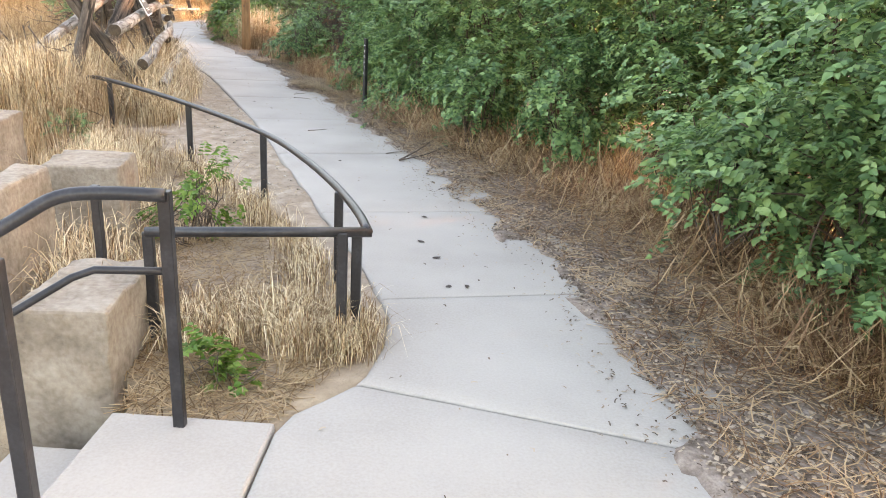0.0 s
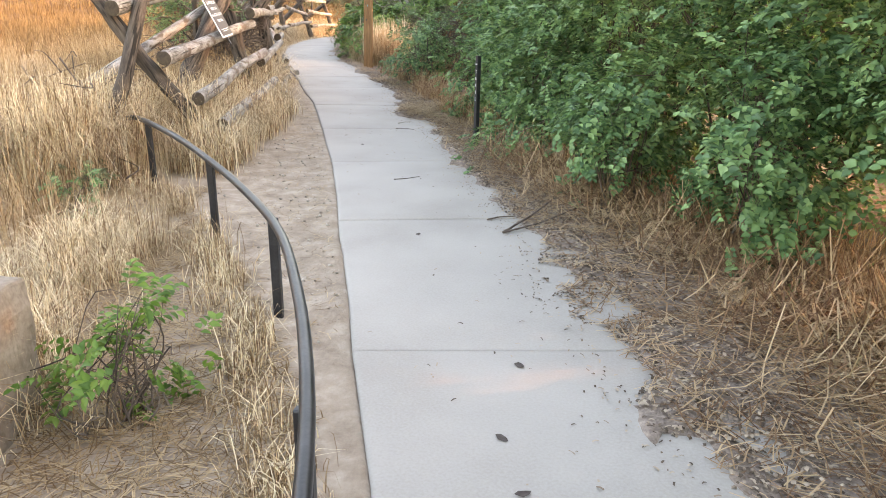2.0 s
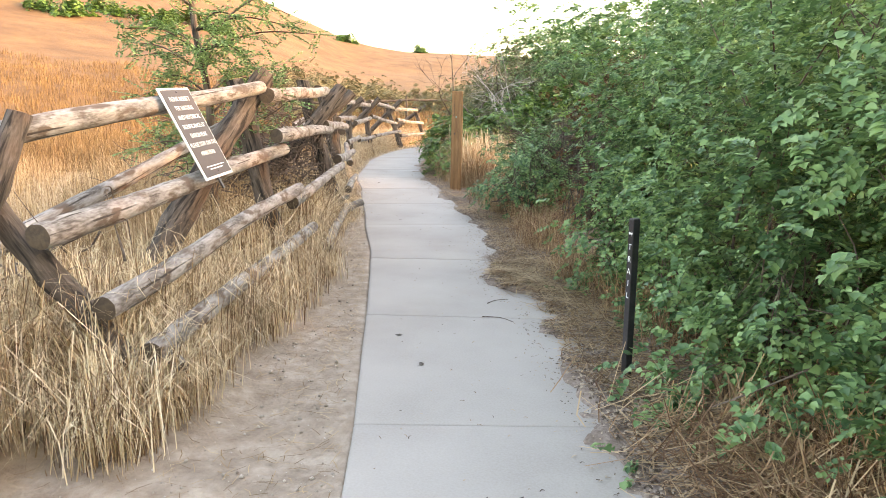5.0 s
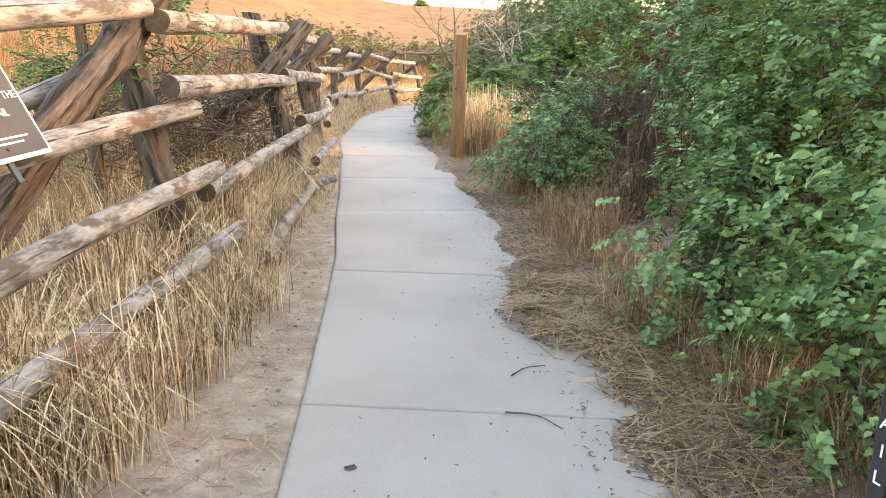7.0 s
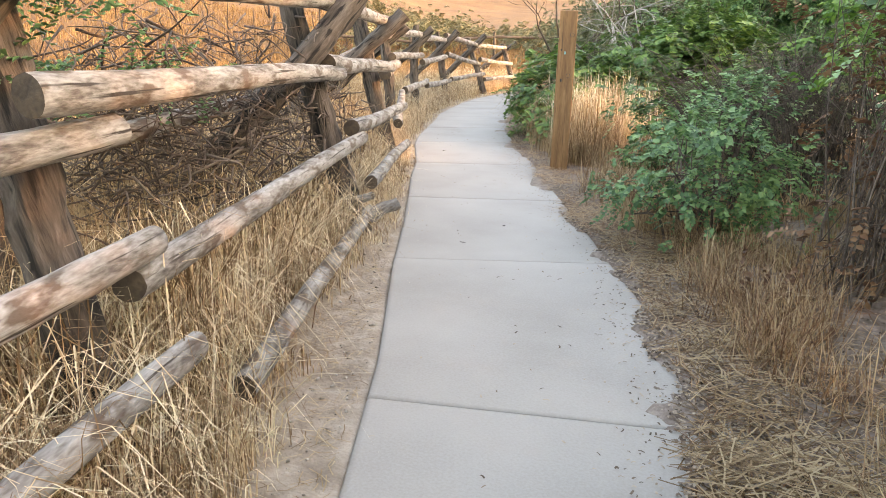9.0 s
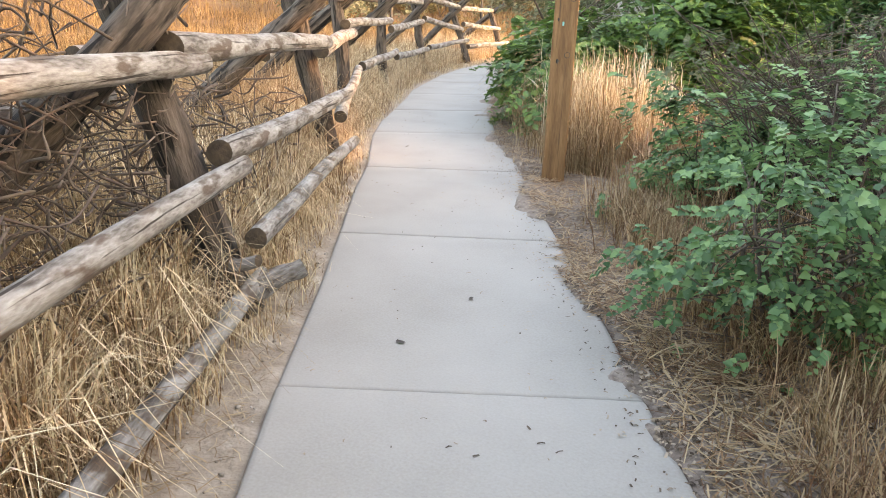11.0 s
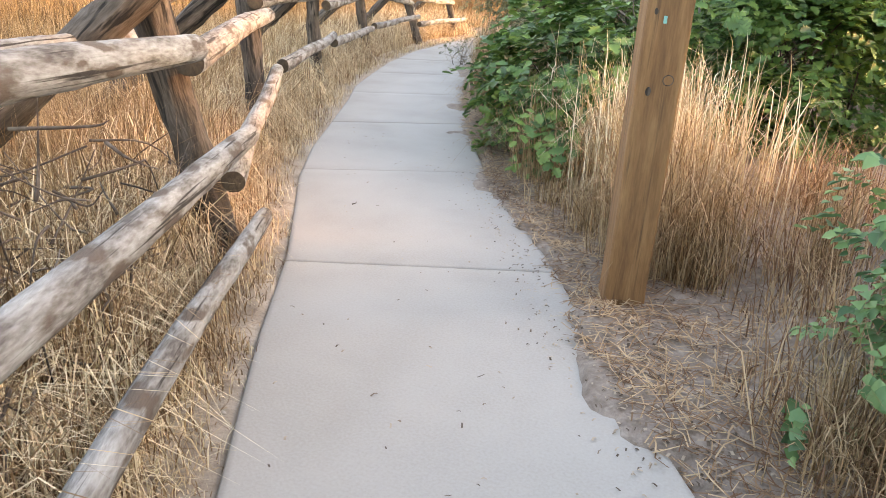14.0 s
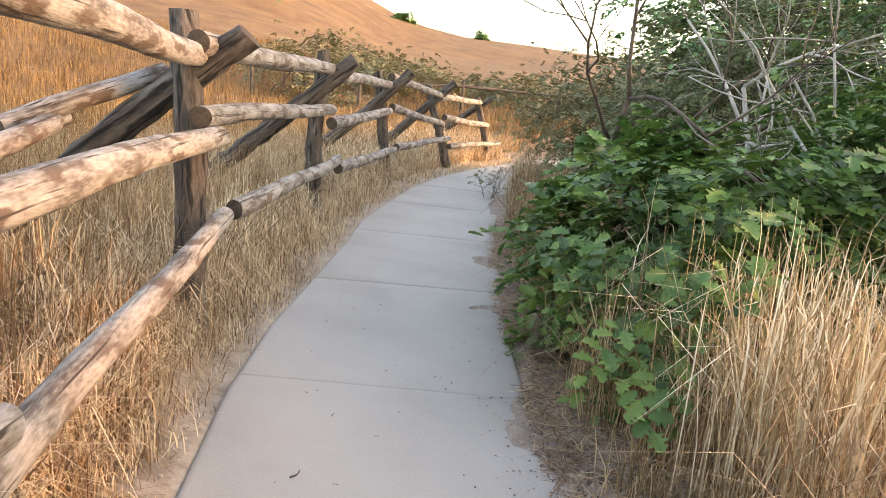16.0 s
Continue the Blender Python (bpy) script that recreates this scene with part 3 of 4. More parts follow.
# ---- notice board on the fence ----
notice = tagged(new("notice_board"), "grey-brown notice board with white lettering tied to the fence rails", "sign")
along = Vector((-0.29, 0.955, 0.03)).normalized()
upward = Vector((-0.42, -0.08, 0.88))
upward = (upward - along * upward.dot(along)).normalized()
face_n = along.cross(upward)
place = Matrix((along, upward, face_n)).transposed().to_4x4()
place.translation = (-3.36, 9.12, 1.33)
notice.matrix_world = place
BW, BH = 0.48, 0.66
part("board", box(BW, BH, 0.012, 0.004), WHITE, notice, "white-edged metal board")
part("face", box(BW - 0.035, BH - 0.035, 0.004, 0.001, (0, 0, 0.0075)), SIGN_BROWN, notice, "grey-brown printed face")
LINES = ["PLEASE RESPECT", "THE NATURAL", "AND HISTORICAL", "SIGNIFICANCE OF", "ENSIGN PEAK", "PLEASE STAY ON THE", "MAIN TRAIL"]
for k, tline in enumerate(LINES):
    lettering(tline, 0.044, WHITE, notice, pose(0, 0.245 - 0.066 * k, 0.0102))
for k in range(2):
    part("small_print", box(0.3 - 0.08 * k, 0.007, 0.001, 0, (0, -0.245 - 0.02 * k, 0.0102)), WHITE, notice)
for x, y in ((0, 0.295), (0, -0.285)):
    bm = bmesh.new()
    bmesh.ops.create_cone(bm, cap_ends=True, segments=10, radius1=0.007, radius2=0.005, depth=0.006)
    bmesh.ops.translate(bm, vec=(x, y, 0.012), verts=bm.verts)
    part("bolt", bm, BLACK, notice)
part("bracket", box(0.03, 0.7, 0.012, 0.003, (0.0, -0.06, -0.014)), BLACK, notice)

# ---- trail marker ----
marker = tagged(new("trail_marker"), "slim black trail marker post with white letters beside the shrubs", "marker post")
MX, MY = -0.425, 9.0
marker.matrix_world = pose(MX, MY, 0, 0, 0, -48)
part("post", box(0.044, 0.042, 1.05, 0.004, (0, 0, 0.405)), BLACK, marker)
for k, ch in enumerate("TRAIL"):
    lettering(ch, 0.046, WHITE, marker, pose(0, -0.0215, 0.775 - 0.067 * k, 90, 0, 0))
bm = bmesh.new()
for s in (-1, 1):
    vs = [bm.verts.new(p) for p in ((s * 0.018, 0, 0), (s * 0.008, 0, 0.011), (s * 0.010, 0, 0.005), (0, 0, 0.005), (0, 0, -0.005), (s * 0.010, 0, -0.005), (s * 0.008, 0, -0.011))]
    bm.faces.new(vs)
bmesh.ops.translate(bm, vec=(0, -0.0215, 0.85), verts=bm.verts)
part("arrow", bm, WHITE, marker, "small white double arrow")

# ---- square timber post ----
timber = tagged(new("timber_post"), "tall square brown timber post with knots beside the path", "post")
bm = box(0.19, 0.19, 1.86, 0.012, (0, 0, 0.82))
bmesh.ops.subdivide_edges(bm, edges=[e for e in bm.edges if e.calc_length() > 0.5], cuts=16)
for v in bm.verts:
    v.co += Vector((noise.noise(v.co * 4), noise.noise(v.co * 4 + Vector((3, 3, 3))), 0)) * 0.006
post_body = part("post", bm, TIMBER, timber)
timber.matrix_world = pose(-4.32, 17.07, 0, 0.5, 1.0, 17)
for x, z in ((0.035, 1.07), (0.05, 1.5)):
    for nm, rad, deep, m in (("plug_rim", 0.024, 0.003, BARK), ("plug", 0.02, 0.007, TIMBER)):
        bm = bmesh.new()
        bmesh.ops.create_cone(bm, cap_ends=True, segments=18, radius1=rad, radius2=rad * 0.95, depth=deep)
        bmesh.ops.rotate(bm, cent=(0, 0, 0), matrix=Matrix.Rotation(radians(90), 3, "X"), verts=bm.verts)
        bmesh.ops.translate(bm, vec=(x, -0.096, z), verts=bm.verts)
        part(nm, bm, m, timber)
for x, z, rad in ((-0.04, 1.02, 0.012), (-0.055, 1.34, 0.009)):
    bm = bmesh.new()
    bmesh.ops.create_uvsphere(bm, u_segments=12, v_segments=8, radius=rad)
    bmesh.ops.scale(bm, vec=(1, 0.3, 1.6), verts=bm.verts)
    bmesh.ops.translate(bm, vec=(x, -0.094, z), verts=bm.verts)
    part("knot", bm, BARK, timber)
TEAL = mat("teal_tag", [(0.12, 0.4, 0.38), (0.2, 0.5, 0.47)], 9, 0.5, 0.0)
part("paint_mark", box(0.014, 0.004, 0.03, 0.001, (-0.015, -0.096, 1.31)), TEAL, timber, "teal paint mark")


# ---- plants ----
OVAL = [(0.42, 0.33, 0.13), (0.25, 0.7, 0.1)]
LOBED = [(0.16, 0.14, 0.06), (0.13, 0.24, 0.05), (0.36, 0.4, 0.13), (0.16, 0.47, 0.06), (0.42, 0.66, 0.14), (0.17, 0.7, 0.06), (0.22, 0.9, 0.05)]


def leaf_mesh(name, centres, out, sizes, material, r, wide=0.42, axis=None, outline=OVAL, loose=0.55):
    """Leaves folded along the rib, one at each centre, facing about outwards; axis gives the way each one points."""
    n = len(centres)
    nrm = out * 0.9 + r.standard_normal((n, 3)) * loose + np.array([0, 0, 0.55])
    nrm /= np.linalg.norm(nrm, axis=1)[:, None]
    t = np.cross(nrm, r.standard_normal((n, 3))) if axis is None else axis - nrm * (axis * nrm).sum(1)[:, None]
    t /= np.linalg.norm(t, axis=1)[:, None] + 1e-9
    s = np.cross(nrm, t)
    k = len(outline)
    half = np.array(outline) * (wide / 0.42, 1, 1)
    shape = np.vstack([[(0, 0, 0)], half, [(0, 1, -0.12)], half[::-1] * (-1, 1, 1)])
    v = centres[:, None] + (s[:, None] * shape[None, :, :1] + t[:, None] * (shape[None, :, 1:2] - 0.5) + nrm[:, None] * shape[None, :, 2:]) * sizes[:, None, None]
    m = len(shape)
    b = np.arange(n)[:, None] * m
    right = np.arange(k + 2)
    left = np.concatenate([[0], np.arange(k + 1, m)])
    return raw(name, v.reshape(-1, 3), np.concatenate([b + right, b + left]), material, False)


def sprigs(c, out, per, spread, leaf, r):
    """Leaf places, facings and directions in pairs along short drooping sprigs round each clump."""
    lots = max(1, per // 9)
    n = len(c) * lots
    o = np.repeat(out, lots, 0)
    root = np.repeat(c, lots, 0) + r.standard_normal((n, 3)) * spread * np.array([1, 1, 0.75])
    d = o * 0.7 + r.standard_normal((n, 3)) * 0.6 + np.array([0, 0, -0.1])
    d /= np.linalg.norm(d, axis=1)[:, None]
    face = o * 0.55 + r.standard_normal((n, 3)) * 0.35 + np.array([0, 0, 0.6])
    side = np.cross(d, face)
    side /= np.linalg.norm(side, axis=1)[:, None] + 1e-9
    k = np.arange(9)
    sign = np.where(k % 2, 1, -1) * (k < 8)
    along = (k // 2 + 0.4) * leaf * 0.62
    pts = root[:, None] + d[:, None] * along[None, :, None] + side[:, None] * (sign * leaf * 0.5)[None, :, None]
    pts[..., 2] -= (along ** 2 * 1.6)[None]
    ax = side[:, None] * sign[None, :, None] + d[:, None] * np.where(sign == 0, 1, 0.55)[None, :, None]
    return pts.reshape(-1, 3), np.repeat(face, 9, 0), ax.reshape(-1, 3)


def shrub(label, cx, cy, rx, ry, z0, z1, clumps, leaf, material, seed, per=26, spread=0.13, stems=14, base=None, wide=0.42, name="shrub", group="shrubs beside the path", twig=0.011, shell=0.62, outline=OVAL):
    """Stems from the base fanning out to clumps of leaves in a lumpy crown."""
    r = np.random.default_rng(seed)
    thing = tagged(new(name), label, "shrub", group)
    d = r.standard_normal((clumps, 3))
    d /= np.linalg.norm(d, axis=1)[:, None]
    lump = 1 + 0.28 * np.sin(d[:, 0] * 5 + seed) * np.cos(d[:, 1] * 4 + seed * 2) + 0.14 * r.standard_normal(clumps)
    rad = (shell + (1 - shell) * r.random(clumps) ** 0.6) * lump
    zc, zh = (z0 + z1) / 2, (z1 - z0) / 2
    boughs = max(6, clumps // 11)
    owner = r.integers(0, boughs, clumps)
    loose = 0.15 + 0.06 * r.random((clumps, 1))
    reach = r.uniform(0.68, 1.12, clumps)
    u = d[owner] * (rad * reach)[owner][:, None] + r.standard_normal((clumps, 3)) * loose
    d = u / (np.linalg.norm(u, axis=1)[:, None] + 1e-9)
    c = np.array([cx, cy, zc]) + u * np.array([rx, ry, zh])
    g = ground(c[:, 0], c[:, 1])
    c[:, 2] = np.maximum(c[:, 2], g + 0.05)
    out = d.copy()
    pts, face, ax = sprigs(c, out, per, spread, leaf, r)
    pts[:, 2] = np.maximum(pts[:, 2], ground(pts[:, 0], pts[:, 1]) + 0.02)
    size = leaf * (0.6 + 0.8 * r.random(len(pts)))
    part("foliage", leaf_mesh("foliage", pts, face, size, material, r, wide, ax, outline, 0.22), material, thing)
    bx, by = base or (cx, cy)
    bz = drop_to(bx, by) - 0.03
    pieces = []
    pick = r.choice(clumps, min(stems, clumps), replace=False)
    for k in pick:
        foot = np.array([bx, by, bz]) + np.array([r.normal(0, 0.22 * rx), r.normal(0, 0.22 * ry), 0])
        foot[2] = drop_to(foot[0], foot[1]) - 0.03
        tip = c[k]
        mid1 = foot + (tip - foot) * 0.4 + np.array([0, 0, 0.25 * zh]) + r.normal(0, 0.07, 3)
        line = smooth_line([foot, mid1, tip], 5)
        pieces.append(sweep(line, np.linspace(twig, twig * 0.3, len(line)), 5))
        for _ in range(2):
            q = line[r.integers(3, len(line) - 1)]
            e = c[r.integers(clumps)]
            e = q + (e - q) * min(1, 0.7 / (np.linalg.norm(e - q) + 1e-6))
            pieces.append(sweep(smooth_line([q, (q + e) / 2 + r.normal(0, 0.05, 3), e], 3), np.linspace(twig * 0.5, twig * 0.2, 7), 4))
    v, f = merged(pieces)
    part("branchwork", raw("branchwork", v, f, TWIG), TWIG, thing)
    return thing


GREEN = "dense green leafy shrub leaning toward the path"
THICKET = [
    # x, y, half widths, bottom and top, clumps, leaf
    (3.25, 2.9, 0.95, 1.0, 0.25, 2.3, 420, 0.062), (3.3, 4.3, 0.95, 1.0, 0.55, 2.7, 420, 0.06), (2.75, 5.9, 1.05, 1.1, 0.45, 2.8, 480, 0.058),
    (1.95, 7.2, 1.15, 1.1, 0.12, 2.7, 520, 0.056), (1.12, 8.6, 1.2, 1.1, 0.0, 2.7, 560, 0.056), (0.55, 10.0, 1.2, 1.0, -0.05, 2.8, 540, 0.052), (-0.15, 11.5, 1.1, 1.0, -0.05, 2.7, 460, 0.05),
    (-0.1, 13.3, 0.9, 0.9, 0.35, 2.7, 360, 0.048),
]
for k, (x, y, rx, ry, z0, z1, n, lf) in enumerate(THICKET):
    shrub(GREEN, x, y, rx, ry, z0, z1, int(n * 1.15), lf * 0.66, LEAF, 40 + k, per=46, spread=0.11, stems=34)
for k, (x, y, rx, ry, z0, z1, n) in enumerate([(-0.62, 12.0, 0.5, 0.6, 0.1, 2.0, 240), (-0.62, 11.1, 0.5, 0.7, 0.0, 1.25, 210), (-0.1, 10.05, 0.48, 0.7, 0.0, 1.15, 210), (0.32, 8.95, 0.5, 0.6, 0.0, 1.3, 210), (0.98, 7.45, 0.42, 0.6, 0.05, 1.0, 170), (2.42, 3.75, 0.36, 0.5, 0.28, 1.0, 130), (1.72, 6.0, 0.5, 0.65, 0.18, 1.35, 190), (1.0, 6.85, 0.4, 0.5, 0.14, 1.25, 160), (2.72, 3.0, 0.45, 0.6, 0.2, 1.35, 190), (2.85, 2.2, 0.42, 0.5, 0.22, 1.25, 170), (2.55, 4.7, 0.5, 0.7, 0.32, 1.5, 200)]):
    shrub("low leafy green shrub drooping to the straw", x, y, rx, ry, z0, z1, n, 0.042, LEAF, 190 + k, per=30, spread=0.1, stems=22, twig=0.007)
# taller second row, partly out of view, added for shade and to hide sky
for k, (x, y, rx, ry, z0, z1, n) in enumerate([(4.9, 3.4, 1.4, 1.7, 0.2, 4.2, 330), (4.4, 6.6, 1.5, 1.8, 0.2, 4.4, 340), (3.2, 9.4, 1.5, 1.8, 0.2, 4.4, 340), (2.1, 12.2, 1.4, 1.7, 0.2, 4.0, 320), (1.0, 14.8, 1.4, 1.5, 0.1, 3.6, 280), (5.2, 0.2, 1.5, 1.9, 0.2, 4.0, 300)]):
    shrub("tall dense green thicket behind the path-side shrubs, partly unseen, added for shade", x, y, rx, ry, z0, z1, n, 0.085, LEAF, 70 + k, per=28, spread=0.2, stems=16, twig=0.02)
# mostly unseen row added to block the low sun, gap left for a beam
for k, (x, y, rx, ry, z1, n) in enumerate([(2.6, 17.2, 1.7, 1.7, 4.6, 420), (4.2, 19.2, 1.4, 1.2, 4.6, 360), (0.3, 17.3, 1.1, 1.2, 3.2, 330), (3.4, 24.2, 1.9, 1.7, 5.0, 440), (0.6, 25.2, 1.8, 1.7, 4.6, 440), (6.4, 26.4, 2.0, 2.0, 5.4, 420), (-2.6, 26.4, 1.8, 1.7, 4.0, 420), (-5.4, 29.2, 1.9, 1.9, 3.8, 420)]):
    shrub("tall dense green thicket behind the path-side shrubs, partly unseen, added for shade", x, y, rx, ry, 0.1, z1 + 0.5, int(n * 1.4), 0.12, LEAF, 170 + k, per=27, spread=0.22, stems=24, twig=0.02)
shrub("low bright green leafy bush at the path's edge", -2.36, 14.55, 0.58, 0.62, 0.05, 1.12, 300, 0.038, LEAF, 90, per=24, spread=0.08, stems=18)
shrub("browning vine-hung shrub with dead leaves", -1.35, 13.55, 0.6, 0.6, 0.1, 1.9, 150, 0.04, DEAD_LEAF, 91, per=19, spread=0.12, stems=60, twig=0.006)
shrub("yellow-green leafy shrub above the path bush", -1.0, 15.0, 0.8, 0.8, 0.9, 2.4, 170, 0.045, LEAF_LIME, 92, per=18, spread=0.13, stems=22)
shrub("grey twiggy half-bare shrub behind the timber post", -2.35, 16.3, 0.85, 0.9, 0.25, 1.9, 130, 0.028, LEAF_GREY, 93, per=7, spread=0.12, stems=240, twig=0.007, shell=0.35)
shrub("low leafy green shrub in the straw behind the timber post", -2.92, 16.5, 0.48, 0.5, 0.0, 1.0, 240, 0.05, LEAF, 201, per=26, spread=0.09, stems=20, twig=0.006)
shrub("brown twiggy half-dead shrub behind the path bush", -1.75, 15.75, 0.7, 0.7, 0.2, 1.75, 120, 0.03, LEAF_GREY, 202, per=6, spread=0.12, stems=240, twig=0.007, shell=0.3)
shrub("grey-green leafy shrub in the dry scrub", -2.2, 17.9, 0.7, 0.6, 0.05, 1.15, 190, 0.036, LEAF_GREY, 203, per=26, spread=0.11, stems=26, twig=0.007)
shrub("dark green oak-leaved shrub beside the path", -5.12, 20.15, 0.9, 1.0, -0.1, 1.35, 520, 0.085, LEAF_DARK, 94, per=19, spread=0.1, stems=22, outline=LOBED, wide=0.5)
shrub("dark green oak-leaved shrub behind tall dry grass", -3.55, 21.0, 1.15, 1.0, 0.05, 1.85, 620, 0.082, LEAF_DARK, 95, per=19, spread=0.1, stems=20, outline=LOBED, wide=0.5)
shrub("small grey-green weed at the path's edge", -6.15, 20.9, 0.22, 0.35, 0.0, 0.3, 40, 0.022, LEAF_GREY, 96, per=16, spread=0.05, stems=14, twig=0.004)
shrub("small grey-green weed at the path's edge", -5.75, 19.8, 0.2, 0.4, 0.0, 0.26, 40, 0.02, LEAF_GREY, 97, per=16, spread=0.05, stems=14, twig=0.004)
shrub("small grey-green weed at the path's edge", -8.4, 25.6, 0.3, 0.5, 0.0, 0.45, 50, 0.024, LEAF_GREY, 98, per=16, spread=0.06, stems=14, twig=0.004)
for k, (x, y, rx, ry, z1, m) in enumerate([(-5.2, 23.5, 1.2, 1.2, 3.3, LEAF_GREY), (-3.1, 23.6, 1.5, 1.2, 4.0, LEAF), (-6.6, 25.6, 1.1, 1.3, 2.2, LEAF_GREY), (-0.9, 23.0, 1.5, 1.3, 4.2, LEAF), (-7.7, 28.6, 1.3, 1.5, 2.4, LEAF_GREY)]):
    shrub("dense bush in the scrub beyond the bend", x, y, rx, ry, 0.1, z1, 480, 0.045, m, 110 + k, per=34, spread=0.13, stems=34)
shrub("young leafy weed with upright stems in the railed bed", -0.72, 3.78, 0.26, 0.24, 0.05, 0.5, 60, 0.04, LEAF_LIME, 130, per=12, spread=0.05, stems=22, twig=0.005, shell=0.3, wide=0.3, name="weed", group="weeds in the railed bed")
shrub("small low green weed in the straw", -0.06, 2.1, 0.13, 0.12, 0.0, 0.13, 30, 0.035, LEAF_LIME, 131, per=8, spread=0.03, stems=8, twig=0.003, name="weed", group="weeds in the railed bed")
shrub("small green weed among dry grass", -2.92, 6.35, 0.18, 0.18, 0.05, 0.42, 45, 0.03, LEAF_GREY, 132, per=12, spread=0.05, stems=12, twig=0.004, name="weed", group="weeds in the railed bed")
shrub("small green weed among dry grass", -2.62, 5.8, 0.16, 0.16, 0.02, 0.26, 35, 0.03, LEAF, 133, per=12, spread=0.05, stems=10, twig=0.004, name="weed", group="weeds in the railed bed")


def bare_tree(label, base, height, spread, seed, material, twigs, name="dead_tree", lean=(0, 0), r0=0.035):
    """A leafless tree: forking limbs that thin out."""
    r = np.random.default_rng(seed)
    thing = tagged(new(name), label, "tree")
    pieces = []

    def grow(p, d, length, rad, depth):
        pts = [p]
        for _ in range(4):
            d = d + r.normal(0, 0.16, 3)
            d = d / np.linalg.norm(d)
            pts.append(pts[-1] + d * length / 4)
        pieces.append(sweep(np.array(pts), np.linspace(rad, rad * 0.55, 5), 6 if depth < 2 else 4))
        if depth < 4:
            for _ in range(twigs if depth else twigs + 1):
                q = pts[r.integers(2, 5)]
                e = d + r.normal(0, spread, 3)
                grow(q, e / np.linalg.norm(e), length * r.uniform(0.5, 0.8), rad * 0.5, depth + 1)

    z = drop_to(*base)
    d0 = np.array([lean[0], lean[1], 1.0])
    grow(np.array([base[0], base[1], z - 0.05]), d0 / np.linalg.norm(d0), height * 0.42, r0, 0)
    v, f = merged(pieces)
    part("branchwork", raw("branchwork", v, f, material), material, thing)
    return thing


bare_tree("bare dark dead tree above the scrub", (-5.9, 22.0), 4.2, 0.55, 3, TWIG, 3, lean=(-0.15, 0.0))
bare_tree("bleached white dead branches over the oak shrub", (-4.7, 21.6), 4.0, 0.7, 9, DEAD_WOOD, 3, lean=(-0.1, 0.0), r0=0.034)
bare_tree("bleached white dead branches over the oak shrub", (-4.0, 21.4), 3.8, 0.75, 14, DEAD_WOOD, 3, lean=(-0.3, 0.0), r0=0.03)
for k, (x, y, h) in enumerate([(-6.9, 15.9, 1.5), (-7.2, 14.9, 1.6), (-8.6, 20.4, 1.2), (-5.0, 8.3, 1.1), (-5.4, 7.2, 1.0), (-4.4, 6.7, 0.8), (-8.8, 17.4, 1.5)]):
    bare_tree("leafless dead weed stalk in the field", (x, y), h, 0.6, 20 + k, TWIG, 2, name="dead_weed", r0=0.011)


def sapling():
    """A young tree with feathered leaves on arching twigs."""
    r = np.random.default_rng(5)
    thing = tagged(new("sapling"), "young tree with feathery green leaves behind the fence", "tree")
    b = np.array([-4.72, 10.95, drop_to(-4.72, 10.95) - 0.05])
    trunk = smooth_line([b, b + (0.02, 0.0, 0.9), b + (0.10, -0.1, 1.7), b + (-0.02, -0.1, 2.5), b + (0.05, 0, 3.6)], 4)
    part("trunk", raw("trunk", *sweep(trunk, np.linspace(0.05, 0.022, len(trunk)), 8, 0.05), BARK), BARK, thing)
    pieces, cen, out = [], [], []
    for k in range(40):
        q = trunk[r.integers(4, len(trunk))]
        a = r.uniform(0, 6.28)
        d = np.array([math.cos(a), math.sin(a), r.uniform(-0.1, 0.6)])
        L = r.uniform(0.5, 1.15)
        line = smooth_line([q, q + d * L * 0.5 + (0, 0, 0.1), q + d * L], 4)
        pieces.append(sweep(line, np.linspace(0.012, 0.004, len(line)), 5))
        for p in line[2:]:
            for _ in range(3):
                e = d * 0.5 + r.normal(0, 0.6, 3)
                e[2] -= 0.25
                e /= np.linalg.norm(e)
                s = np.cross(e, (0, 0, 1))
                s /= np.linalg.norm(s) + 1e-9
                for m in range(9):
                    for side in (-1, 1):
                        cen.append(p + e * (0.03 + 0.026 * m) + s * side * 0.022)
                        out.append((0, 0, 1))
    part("branchwork", raw("branchwork", *merged(pieces), TWIG), TWIG, thing)
    cen = np.array(cen)
    part("foliage", leaf_mesh("foliage", cen, np.array(out, float), np.full(len(cen), 0.036), LEAF, r, 0.3), LEAF, thing)


sapling()


def brush(label, centre, size, n, seed, name="brush_pile"):
    """Tangled dead branches."""
    r = np.random.default_rng(seed)
    pieces = []
    for _ in range(n):
        p = np.array(centre) + r.normal(0, 1, 3) * np.array(size)
        p[2] = max(p[2], drop_to(p[0], p[1]) + 0.02)
        d = r.normal(0, 1, 3) * np.array([1, 1, 0.45])
        d *= r.uniform(0.15, 0.5) / np.linalg.norm(d)
        line = smooth_line([p, p + d * 0.5 + r.normal(0, 0.06, 3), p + d], 4)
        line[:, 2] = np.maximum(line[:, 2], ground(line[:, 0], line[:, 1]) + 0.01)
        line[:, 0] = np.minimum(line[:, 0], fence_x(line[:, 1]) - 0.3)
        pieces.append(sweep(line, np.linspace(r.uniform(0.004, 0.009), 0.002, len(line)), 5))
    ob = new(name, raw(name, *merged(pieces), TWIG))
    return tagged(ob, label, "brush", kind="stuff")


